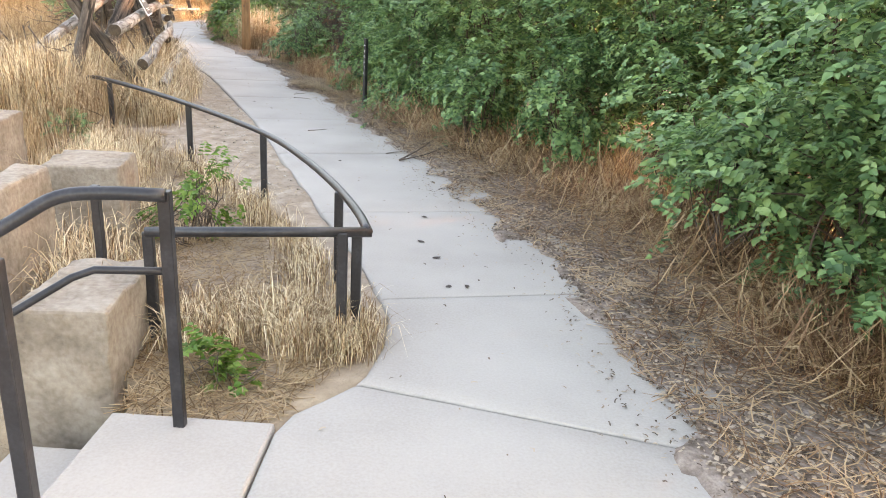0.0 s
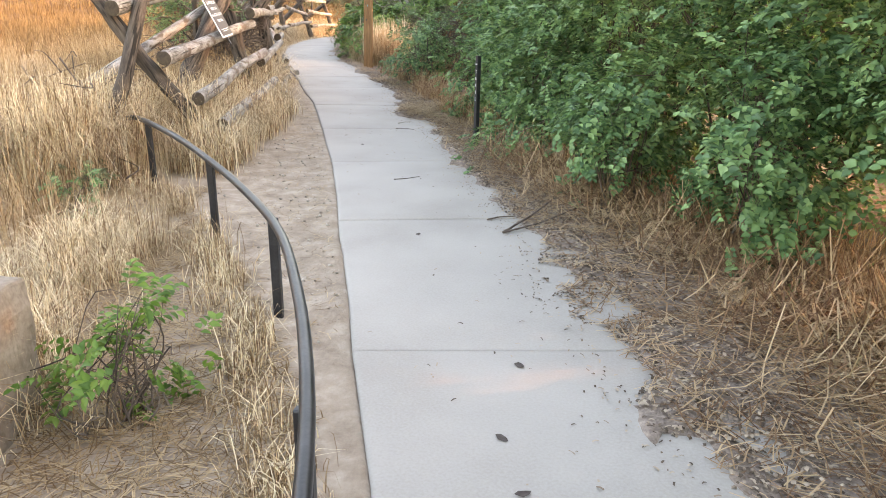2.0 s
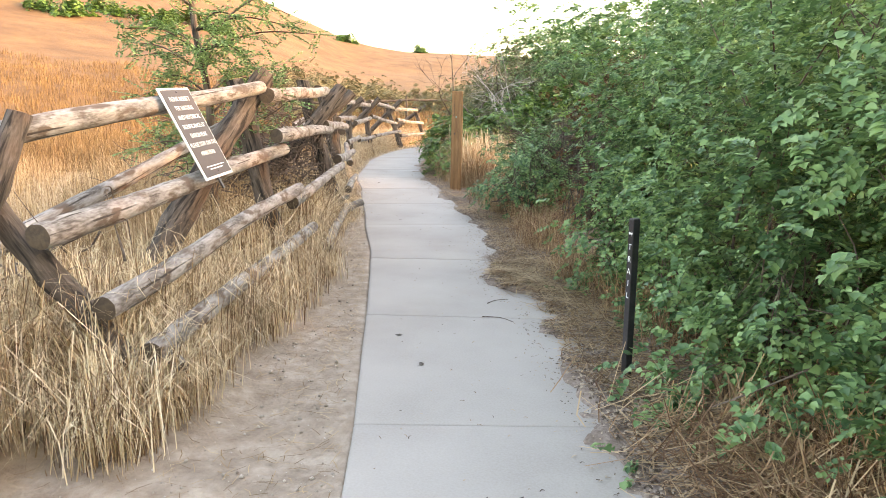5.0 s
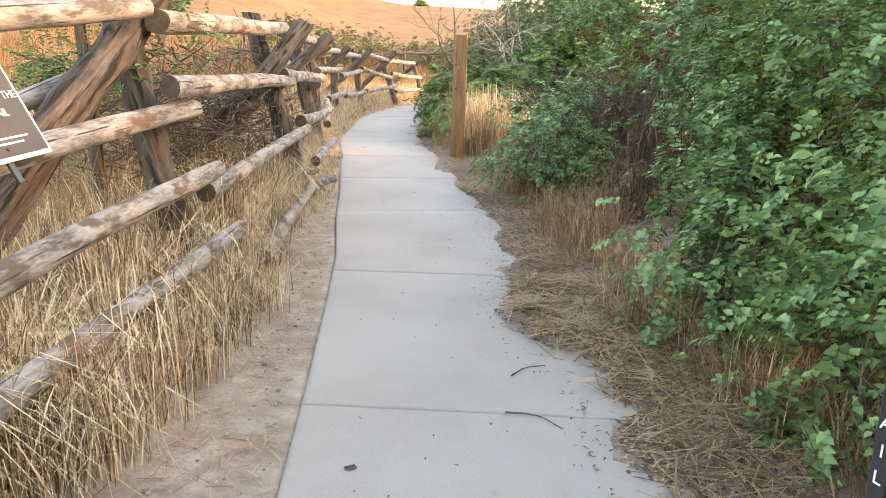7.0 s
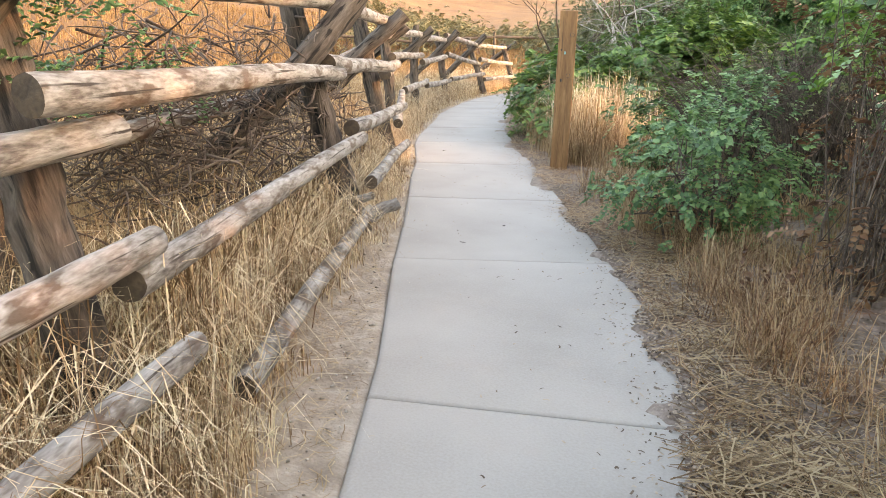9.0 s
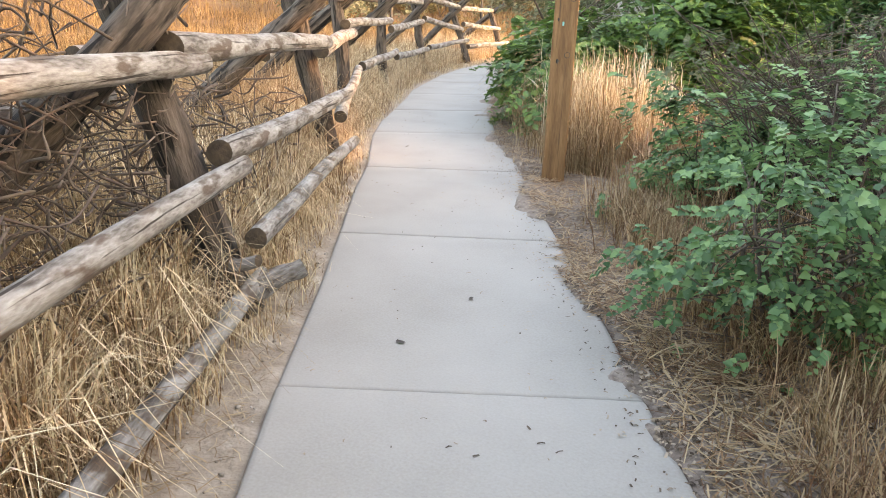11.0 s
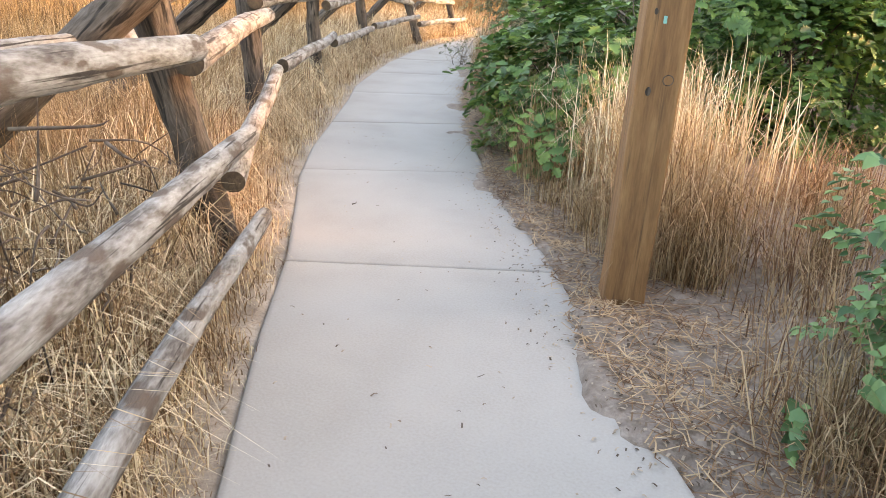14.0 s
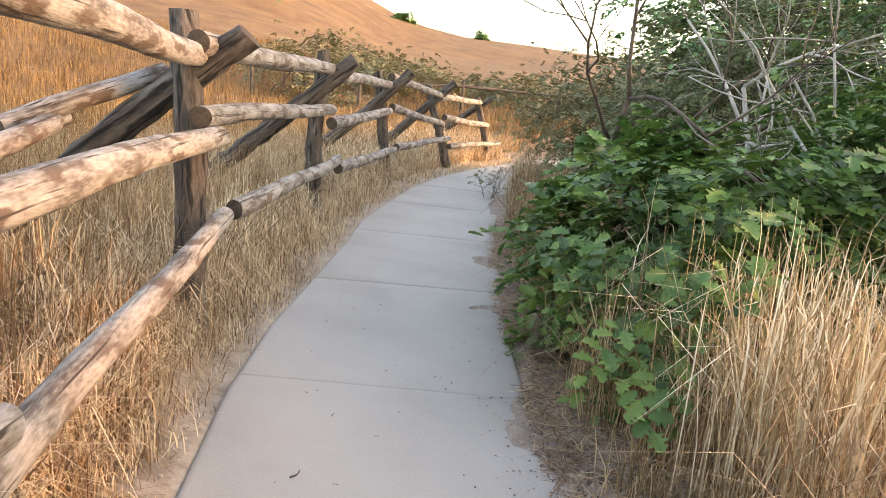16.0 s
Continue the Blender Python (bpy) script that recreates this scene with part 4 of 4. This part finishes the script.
brush("tangled pile of dead branches behind the fence", (-5.3, 12.6, 0.9), (0.35, 0.7, 0.32), 760, 31)
brush("dark tangle of dead twigs under the fence rails", (-4.85, 12.1, 0.85), (0.22, 0.5, 0.3), 420, 37)
brush("dark tangle of dead twigs under the fence rails", (-5.3, 13.4, 0.45), (0.3, 0.8, 0.22), 200, 35)
brush("dark tangle of dead twigs under the fence rails", (-6.3, 14.9, 0.5), (0.3, 0.7, 0.2), 160, 36)
brush("tangled dead brush at the fence end", (-3.75, 7.9, 0.35), (0.35, 0.5, 0.28), 150, 32)
brush("dead brush lying in the dry field", (-4.2, 6.9, 0.25), (0.5, 0.4, 0.2), 90, 33)
brush("dead brush tangled under the fence", (-7.0, 15.3, 0.35), (0.35, 0.8, 0.22), 120, 34)

# scrub on the rising ground beyond the field
r = np.random.default_rng(77)
for k in range(56):
    az, d = radians(r.uniform(4, 34)), r.uniform(36, 66)
    x, y = -3 - d * math.sin(az), 10 + d * math.cos(az)
    z = drop_to(x, y)
    s = r.uniform(1.0, 2.0)
    shrub("grey-green scrub bush on the far slope", x, y, s, s, z - 0.1, z + s * r.uniform(0.7, 1.15), 60, 0.16, LEAF_SAGE_HAZE, 500 + k, per=18, spread=0.34, stems=8, group="far scrub", twig=0.03)
for k, (az, d, s) in enumerate([(27.9, 168, 1.7), (28.4, 167, 1.3), (22.0, 172, 1.2)] + [(a, 95 + 4 * math.sin(a), 1.6) for a in range(38, 60, 2)]):
    x, y = -3 - d * math.sin(radians(az)), 10 + d * math.cos(radians(az))
    z = drop_to(x, y)
    shrub("dark bush on the hillside", x, y, s, s, z - 0.2, z + s * 1.1, 60, 0.42, LEAF_DARK, 560 + k, per=22, spread=0.4, stems=5, group="hillside bushes", twig=0.06)


# ---- dry grass ----
def blades(name, x, y, h, width, lean, material, label, r, droop=0.5, curl=False):
    """Grass blades at the places given, bending over; curled ones arch and hang at the tip."""
    n = len(x)
    z = ground(x, y) - 0.01
    a = r.uniform(0, 2 * np.pi, n)
    l = np.minimum(lean * np.abs(r.standard_normal(n)), 1.1) * h
    dx, dy = np.cos(a) * l, np.sin(a) * l
    w = width * (0.6 + 0.8 * r.random(n))
    b = a + np.pi / 2 + r.normal(0, 0.5, n)
    sx, sy = np.cos(b) * w / 2, np.sin(b) * w / 2
    over = droop * r.random(n) * np.clip(l / (h + 1e-6), 0, 1)
    rows = [(0, 0, 1), (0.13, 0.5, 0.9), (0.45, 0.86, 0.75)] if curl else [(0, 0, 1), (0.4, 0.6, 0.8)]
    pts = []
    for k, (reach, up, fat) in enumerate(rows):
        cx, cy, cz = x + dx * reach, y + dy * reach, z + h * up * (1 - over * 0.25 * (k == 2))
        pts += [np.stack([cx - sx * fat, cy - sy * fat, cz], 1), np.stack([cx + sx * fat, cy + sy * fat, cz], 1)]
    pts.append(np.stack([x + dx, y + dy, z + h * (1 - over * (1.1 if curl else 1))], 1))
    m = len(pts)
    i = np.arange(n)[:, None] * m
    quads = [i + np.array([j, j + 1, j + 3, j + 2]) for j in range(0, m - 3, 2)]
    me = raw(name, np.stack(pts, 1).reshape(-1, 3), [np.concatenate(quads), i + np.array([m - 3, m - 2, m - 1])], material, False)
    return tagged(new(name, me), label, "grass", kind="stuff")


def tufted(n, tufts, region, r, spread=0.09):
    """Blade places gathered in tufts; region gives the tuft centres."""
    cx, cy, scale = region(tufts, r)
    k = r.integers(0, len(cx), n)
    return cx[k] + r.normal(0, spread, n), cy[k] + r.normal(0, spread, n), scale[k]


r = np.random.default_rng(21)


def under_fence(n, r):
    y = r.uniform(7.4, 33, n)
    back = r.normal(0.45, 0.55, n)
    back = np.where(back < 0.06, 0.3 + np.abs(back), back)
    x = fence_x(y) - back
    return x, y, r.uniform(0.6, 1.2, n) * np.interp(back, [-0.1, 0.1, 0.5, 1.0], [0.25, 0.5, 0.9, 1.25]) * np.interp(left_x(y) - x, [0.15, 0.65], [0.18, 1])


x, y, s = tufted(64000, 950, under_fence, r, 0.075)
blades("fence_grass", x, y, 0.5 * s * r.uniform(0.25, 1.3, len(x)), 0.0052, 1.0, STRAW, "golden dry grass growing through the fence", r, 0.9, True)

x, y, s = tufted(26000, 1500, under_fence, r, 0.12)
blades("fence_thatch", x, y, 0.3 * s * r.uniform(0.3, 1.2, len(x)), 0.0045, 1.3, STRAW_BROWN, "brown tangled thatch under the fence", r)


def leg_tufts(n, r):
    """Long grass standing before the trestle feet and between the rails."""
    y = r.uniform(7.5, 26, n)
    x = fence_x(y) - 0.16 - np.abs(r.normal(0, 0.3, n))
    return x, y, r.uniform(0.6, 1.15, n) * np.interp(y, [13, 15], [1, 0.9]) * np.interp(left_x(y) - x, [0.15, 0.65], [0.18, 1])


x, y, s = tufted(32000, 560, leg_tufts, r, 0.06)
blades("long_fence_grass", x, y, 0.68 * s * r.uniform(0.35, 1.2, len(x)), 0.0055, 0.95, STRAW, "long bleached grass between the fence rails", r, 1.1, True)


def rail_tufts(n, r):
    y = np.concatenate([r.uniform(7.3, 11.3, n - n // 4), r.uniform(11.3, 24, n // 4)])
    x = fence_x(y) + r.normal(-0.05, 0.1, n)
    return x, y, r.uniform(0.5, 1.1, n) * np.where(y < 11.3, 1, 0.55) * np.interp(left_x(y) - x, [0.15, 0.65], [0.18, 1])


x, y, s = tufted(12000, 110, rail_tufts, r, 0.08)
blades("rail_grass", x, y, 0.5 * s * r.uniform(0.3, 1.2, len(x)), 0.005, 0.75, STRAW, "pale dry grass tufts against the lower rails", r, 0.9, True)


def field(n, r):
    y = r.uniform(4.6, 36, n)
    x = fence_x(y) - 0.6 - r.exponential(3.2, n)
    keep = (y > 6.8) | (x < -2.5)
    return x[keep], y[keep], r.uniform(0.6, 1.25, keep.sum())


x, y, s = tufted(76000, 3400, field, r, 0.12)
blades("field_grass", x, y, 0.55 * s * r.uniform(0.35, 1.25, len(x)), 0.006, 0.6, FIELD, "tall dry golden field grass", r)


def fence_back(n, r):
    y = r.uniform(9.5, 24, n)
    return fence_x(y) - 0.7 - np.abs(r.normal(0, 1.3, n)), y, r.uniform(0.6, 1.25, n)


x, y, s = tufted(42000, 1300, fence_back, r, 0.12)
blades("brown_field_grass", x, y, 0.74 * s * r.uniform(0.35, 1.25, len(x)), 0.0055, 0.7, FIELD, "brown weathered grass standing behind the fence", r)


def far_field(n, r):
    az, d = np.radians(r.uniform(2, 62, n)), 14 + 46 * r.random(n) ** 1.3
    x, y = -3 - d * np.sin(az), 8 + d * np.cos(az)
    keep = x < fence_x(y) - 1.5
    return x[keep], y[keep], r.uniform(0.6, 1.3, keep.sum())


x, y, s = tufted(85000, 22000, far_field, r, 0.22)
blades("meadow_grass", x, y, 0.5 * s * r.uniform(0.5, 1.2, len(x)), 0.02, 0.4, GOLD, "dry golden meadow running to the hills", r)


def bed(n, r):
    """Tufts inside the railed bed and along the rail."""
    a = r.random(n)
    y1 = r.uniform(2.42, 2.75, n)
    x1 = r.uniform(-0.42, 0.42, n)
    y2 = r.uniform(2.7, 6.9, n)
    x2 = np.interp(y2, [2.63, 3.93, 5.19, 6.36, 7.0], [0.36, -0.2, -1.1, -2.2, -3.0]) - 0.05 + r.normal(0, 0.07, n)
    y3 = r.uniform(2.5, 5.6, n)
    x3 = -0.85 - 0.42 * (y3 - 2.5) + r.normal(0, 0.17, n)
    pick = np.where(a < 0.34, 0, np.where(a < 0.55, 1, 2))
    return np.choose(pick, [x1, x2, x3]), np.choose(pick, [y1, y2, y3]), np.choose(pick, [r.uniform(0.35, 0.75, n), r.uniform(0.3, 0.8, n), r.uniform(0.7, 1.35, n)])


x, y, s = tufted(15000, 260, bed, r, 0.06)
blades("bed_grass", x, y, 0.3 * s * r.uniform(0.3, 1.2, len(x)), 0.0036, 1.2, STRAW, "fine dry grass tufts in the railed bed", r, 0.9, True)


def wall_end(n, r):
    """Taller grass at the edge of the field near the railing's end."""
    y = r.uniform(6.3, 8.3, n)
    x = np.interp(y, [6.3, 7.0, 8.3], [-3.0, -3.1, -2.85]) - np.abs(r.normal(0, 0.55, n))
    return x, y, r.uniform(0.6, 1.2, n)


x, y, s = tufted(24000, 420, wall_end, r, 0.09)
blades("verge_grass", x, y, 0.68 * s * r.uniform(0.4, 1.2, len(x)), 0.005, 0.6, STRAW, "dry grass where the railing meets the field", r, 0.9, True)


def shrub_skirt(n, r):
    y = r.uniform(2.2, 14.6, n)
    off = np.interp(y, [2.2, 3, 4.5, 5.5, 6.5, 7.5, 9.2, 10.8, 12, 13.3, 14.6], [0.9, 1.0, 1.25, 1.25, 0.95, 0.7, 0.75, 0.8, 0.62, 0.5, 0.55])
    keep = r.random(n) < np.interp(y, [2, 6.5, 8, 12.5, 13.2], [1, 1, 0.3, 0.3, 0.45])
    return (right_x(y) + off + np.abs(r.normal(0, 0.33, n)))[keep], y[keep], r.uniform(0.4, 1.1, keep.sum())


x, y, s = tufted(26000, 600, shrub_skirt, r, 0.09)
blades("skirt_grass", x, y, 0.34 * s * r.uniform(0.3, 1.25, len(x)), 0.0042, 1.4, STRAW_BROWN, "brown dead grass hanging under the shrubs", r)


def post_side(n, r):
    y = r.uniform(13.6, 27, n)
    x = right_x(y) + 0.52 + np.abs(r.normal(0, 0.5, n)) - 0.1 * (y > 18)
    near = np.hypot(x + 4.3, y - 17.07) > 0.25
    bare = ~((y > 16.4) & (y < 17.5) & (x > -3.95) & (x < -3.1))
    keep = near & bare & ((y > 17) | (r.random(n) < 0.5)) & ((y < 18.4) | (y > 20.5) | (r.random(n) < 0.6))
    return x[keep], y[keep], (np.interp(y, [13.6, 15, 17, 17.6, 20, 27], [0.5, 0.6, 0.6, 1.3, 1.3, 1.2]) * r.uniform(0.6, 1.1, n) * np.where((y > 17.3) & (y < 18.6) & (x < -4.5), 0.35, 1))[keep]


x, y, s = tufted(24000, 380, post_side, r, 0.07)
blades("path_side_grass", x, y, 0.52 * s * r.uniform(0.3, 1.3, len(x)), 0.0045, 0.65, FIELD, "tall pale dry grass beside the path", r, 0.9, True)


def scrub_floor(n, r):
    x, y = r.uniform(-3.7, 0.4, n), r.uniform(14.9, 19.6, n)
    keep = x > right_x(y) + 0.6
    return x[keep], y[keep], r.uniform(0.4, 1.1, keep.sum())


x, y, s = tufted(17000, 420, scrub_floor, r, 0.1)
blades("scrub_grass", x, y, 0.45 * s * r.uniform(0.3, 1.2, len(x)), 0.005, 0.8, STRAW_BROWN, "brown dry grass in the scrub behind the post", r)


def stalks(n, r):
    y = r.uniform(18.3, 20.0, n)
    return right_x(y) + 0.75 + np.abs(r.normal(0, 0.55, n)), y, r.uniform(0.7, 1.1, n)


x, y, s = tufted(1800, 180, stalks, r, 0.1)
blades("seed_stalks", x, y, 1.0 * s * r.uniform(0.6, 1.1, len(x)), 0.006, 0.4, PALE, "tall pale seed stalks before the oak shrub", r, 0.9, True)


def edging(n, r):
    y = r.uniform(13.5, 32, n)
    return left_x(y) - 0.10 - np.abs(r.normal(0, 0.14, n)), y, r.uniform(0.2, 0.55, n)


x, y, s = tufted(5000, 520, edging, r, 0.05)
blades("edge_grass", x, y, 0.28 * s, 0.004, 0.7, STRAW, "thin straw along the path's edge", r)


# ---- litter ----
def litter(name, x, y, length, width, material, label, r, lift=0.012, tilt=0.12):
    n = len(x)
    z = np.maximum(ground(x, y), np.where((x > left_x(y)) & (x < right_x(y)), 0.0, -9)) + 0.004 + lift * r.random(n)
    a = r.uniform(0, np.pi, n)
    L = length * (0.35 + r.random(n)) / 2
    c, s = np.cos(a), np.sin(a)
    w = width * (0.6 + 0.8 * r.random(n)) / 2
    k = tilt * r.standard_normal(n) * L
    bend = r.normal(0, 0.18, n) * L
    V = np.stack([np.stack([x - c * L - s * w, y - s * L + c * w, z - k], 1), np.stack([x - c * L + s * w, y - s * L - c * w, z - k], 1),
                  np.stack([x + s * (w + bend), y - c * (w + bend), z + w], 1), np.stack([x - s * (w - bend), y + c * (w - bend), z + w], 1),
                  np.stack([x + c * L + s * w, y + s * L - c * w, z + k], 1), np.stack([x + c * L - s * w, y + s * L + c * w, z + k], 1)], 1)
    V[..., 2] = np.maximum(V[..., 2], z[:, None] - 0.004)
    i = np.arange(n)[:, None] * 6
    me = raw(name, V.reshape(-1, 3), np.concatenate([i + np.array([0, 1, 2, 3]), i + np.array([3, 2, 4, 5])]), material, False)
    return tagged(new(name, me), label, "litter", kind="stuff")


n = 12000
y = r.uniform(0.2, 15.5, n)
x = right_x(y) + 0.08 + np.abs(r.normal(0, 0.75, n))
litter("straw_litter", x, y, 0.16, 0.0045, STRAW_BROWN, "broken straw strewn on the bank", r, 0.03)
n = 2400
y = np.concatenate([r.normal(11.0, 0.55, n // 2), r.uniform(8.6, 14.4, n - n // 2)])
x = right_x(y) + 0.12 + np.abs(r.normal(0, 0.4, n))
litter("straw_heap", x, y, 0.28, 0.005, FIELD, "pale straw heaped beside the path", r, 0.06)
n = 26000
y = r.uniform(-0.5, 15, n)
x = right_x(y) + 0.0 + np.abs(r.normal(0, 0.6, n))
litter("leaf_litter", x, y, 0.022, 0.011, CHIP, "dark crumbled leaf litter on the bank", r, 0.012)
n = 6500
y = r.uniform(4.5, 33, n)
x = left_x(y) - 0.05 - np.abs(r.normal(0, 0.5, n)) * np.interp(y, [4.5, 7, 12, 33], [1.6, 1.3, 0.8, 0.7])
litter("dirt_straw", x, y, 0.09, 0.003, FIELD, "straw bits scattered on bare dirt", r)
n = 11000
y = r.uniform(1.88, 6.8, n)
x = np.interp(y, [1.88, 2.6, 3.93, 5.19, 6.4], [0.2, 0.45, -0.1, -1.0, -2.1]) - r.random(n) * np.interp(y, [2.0, 2.6, 6.4], [0.75, 1.0, 1.2])
litter("bed_straw", x, y, 0.13, 0.0036, FIELD, "matted straw in the railed bed", r, 0.025)
n = 420
y = r.uniform(-0.5, 20, n)
f = r.random(n)
x = left_x(y) + 0.06 + (right_x(y) - left_x(y) - 0.1) * f ** 0.7
litter("path_bits", x, y, 0.022, 0.006, CHIP, "leaf crumbs and twig bits on the concrete", r, 0.002)
n = 2200
y = r.uniform(0.0, 19, n)
x = right_x(y) + r.normal(-0.04, 0.08, n)
litter("edge_bits", x, y, 0.018, 0.006, CHIP, "leaf crumbs along the slab's edge", r, 0.006)

n = 9000
y = r.uniform(14, 24, n)
x = right_x(y) + 0.03 + np.abs(r.normal(0, 0.6, n))
litter("verge_straw", x, y, 0.14, 0.0045, STRAW_BROWN, "broken straw matted beside the path", r, 0.025)
n = 5000
y = r.uniform(14, 24, n)
x = right_x(y) + np.abs(r.normal(0, 0.4, n))
litter("verge_crumbs", x, y, 0.02, 0.009, CHIP, "crumbled leaf litter beside the path", r, 0.01)

n = 8000
y = r.uniform(2.2, 8.4, n)
x = right_x(y) + np.interp(y, [2.2, 5.5, 8.4], [0.95, 1.05, 0.55]) + r.normal(0, 0.24, n)
litter("straw_tangle", x, y, 0.3, 0.005, STRAW_BROWN, "tangled fallen straw under the shrubs", r, 0.2, 0.7)


def pebbles(n, r):
    y = r.uniform(4.5, 24, n)
    x = left_x(y) - 0.05 - np.abs(r.normal(0, 0.55, n))
    z = ground(x, y)
    s = 0.004 + 0.011 * r.random(n) ** 3
    base = np.array([(1, 0, 0), (0, 1, 0), (-1, 0, 0), (0, -1, 0), (0, 0, 0.8), (0, 0, -0.8)])
    V = np.stack([x, y, z + s * 0.3], 1)[:, None] + base[None] * s[:, None, None] * (0.7 + 0.6 * r.random((n, 6, 1)))
    F = np.array([(0, 1, 4), (1, 2, 4), (2, 3, 4), (3, 0, 4), (1, 0, 5), (2, 1, 5), (3, 2, 5), (0, 3, 5)])
    return tagged(new("pebbles", raw("pebbles", V.reshape(-1, 3), (np.arange(n)[:, None, None] * 6 + F[None]).reshape(-1, 3), STONE, False)), "small stones in the trodden dirt", "pebbles", kind="stuff")


pebbles(2200, r)


def twig(points, rad, label, name="fallen_twig"):
    pts = [(x, y, max(0.0, drop_to(x, y)) + rad + 0.003 + dz) for x, y, dz in points]
    line = smooth_line(pts, 4)
    return tagged(new(name, raw(name, *sweep(line, np.linspace(rad, rad * 0.5, len(line)), 6, 0.1), TWIG)), label, "twig", "fallen twigs")


twig([(0.27, 6.26, 0), (0.42, 6.62, 0.02), (0.55, 7.0, 0.06)], 0.008, "dark forked twig lying at the path's edge")
twig([(0.27, 6.26, 0), (0.5, 6.5, 0.02), (0.72, 6.75, 0.05)], 0.007, "dark forked twig lying at the path's edge")
twig([(0.12, 6.52, 0), (0.2, 6.62, 0), (0.30, 6.66, 0)], 0.006, "short dark twig on the concrete")
twig([(-0.84, 7.47, 0), (-0.75, 7.53, 0), (-0.66, 7.63, 0)], 0.004, "thin twig lying on the concrete")
twig([(-1.55, 9.9, 0), (-1.42, 9.92, 0), (-1.3, 9.85, 0)], 0.004, "thin twig lying on the concrete")
twig([(-1.62, 10.25, 0), (-1.58, 10.36, 0), (-1.5, 10.42, 0)], 0.004, "thin twig lying on the concrete")
twig([(-6.2, 17.80, 0), (-6.19, 17.83, 0), (-6.2, 17.86, 0.0)], 0.004, "small pale twig on the concrete")
DARK_SPOT = mat("dark_leaf", [(0.05, 0.035, 0.03), (0.11, 0.085, 0.075)], 20, 0.8, 0.2, island=0.4)
for k, (x, y) in enumerate([(0.72, 3.68), (0.61, 3.96), (0.8, 3.24), (0.6, 4.5), (0.9, 3.26), (-0.26, 6.09), (-3.92, 13.76), (-3.85, 14.36), (-5.3, 14.97), (-1.95, 9.3), (-1.6, 8.85)]):
    bm = bmesh.new()
    bmesh.ops.create_circle(bm, cap_ends=True, segments=9, radius=0.026)
    rr = np.random.default_rng(900 + k)
    for v in bm.verts:
        v.co = Vector((v.co.x * rr.uniform(0.7, 1.3), v.co.y * rr.uniform(0.35, 0.75), 0.002 + 0.004 * rr.random()))
    me = bpy.data.meshes.new("fallen_leaf")
    bm.to_mesh(me)
    bm.free()
    me.materials.append(DARK_SPOT)
    ob = tagged(new("fallen_leaf", me), "dark dead leaf lying on the concrete", "leaf", "fallen leaves")
    ob.matrix_world = pose(x, y, 0.002, 0, 0, rr.uniform(0, 360))
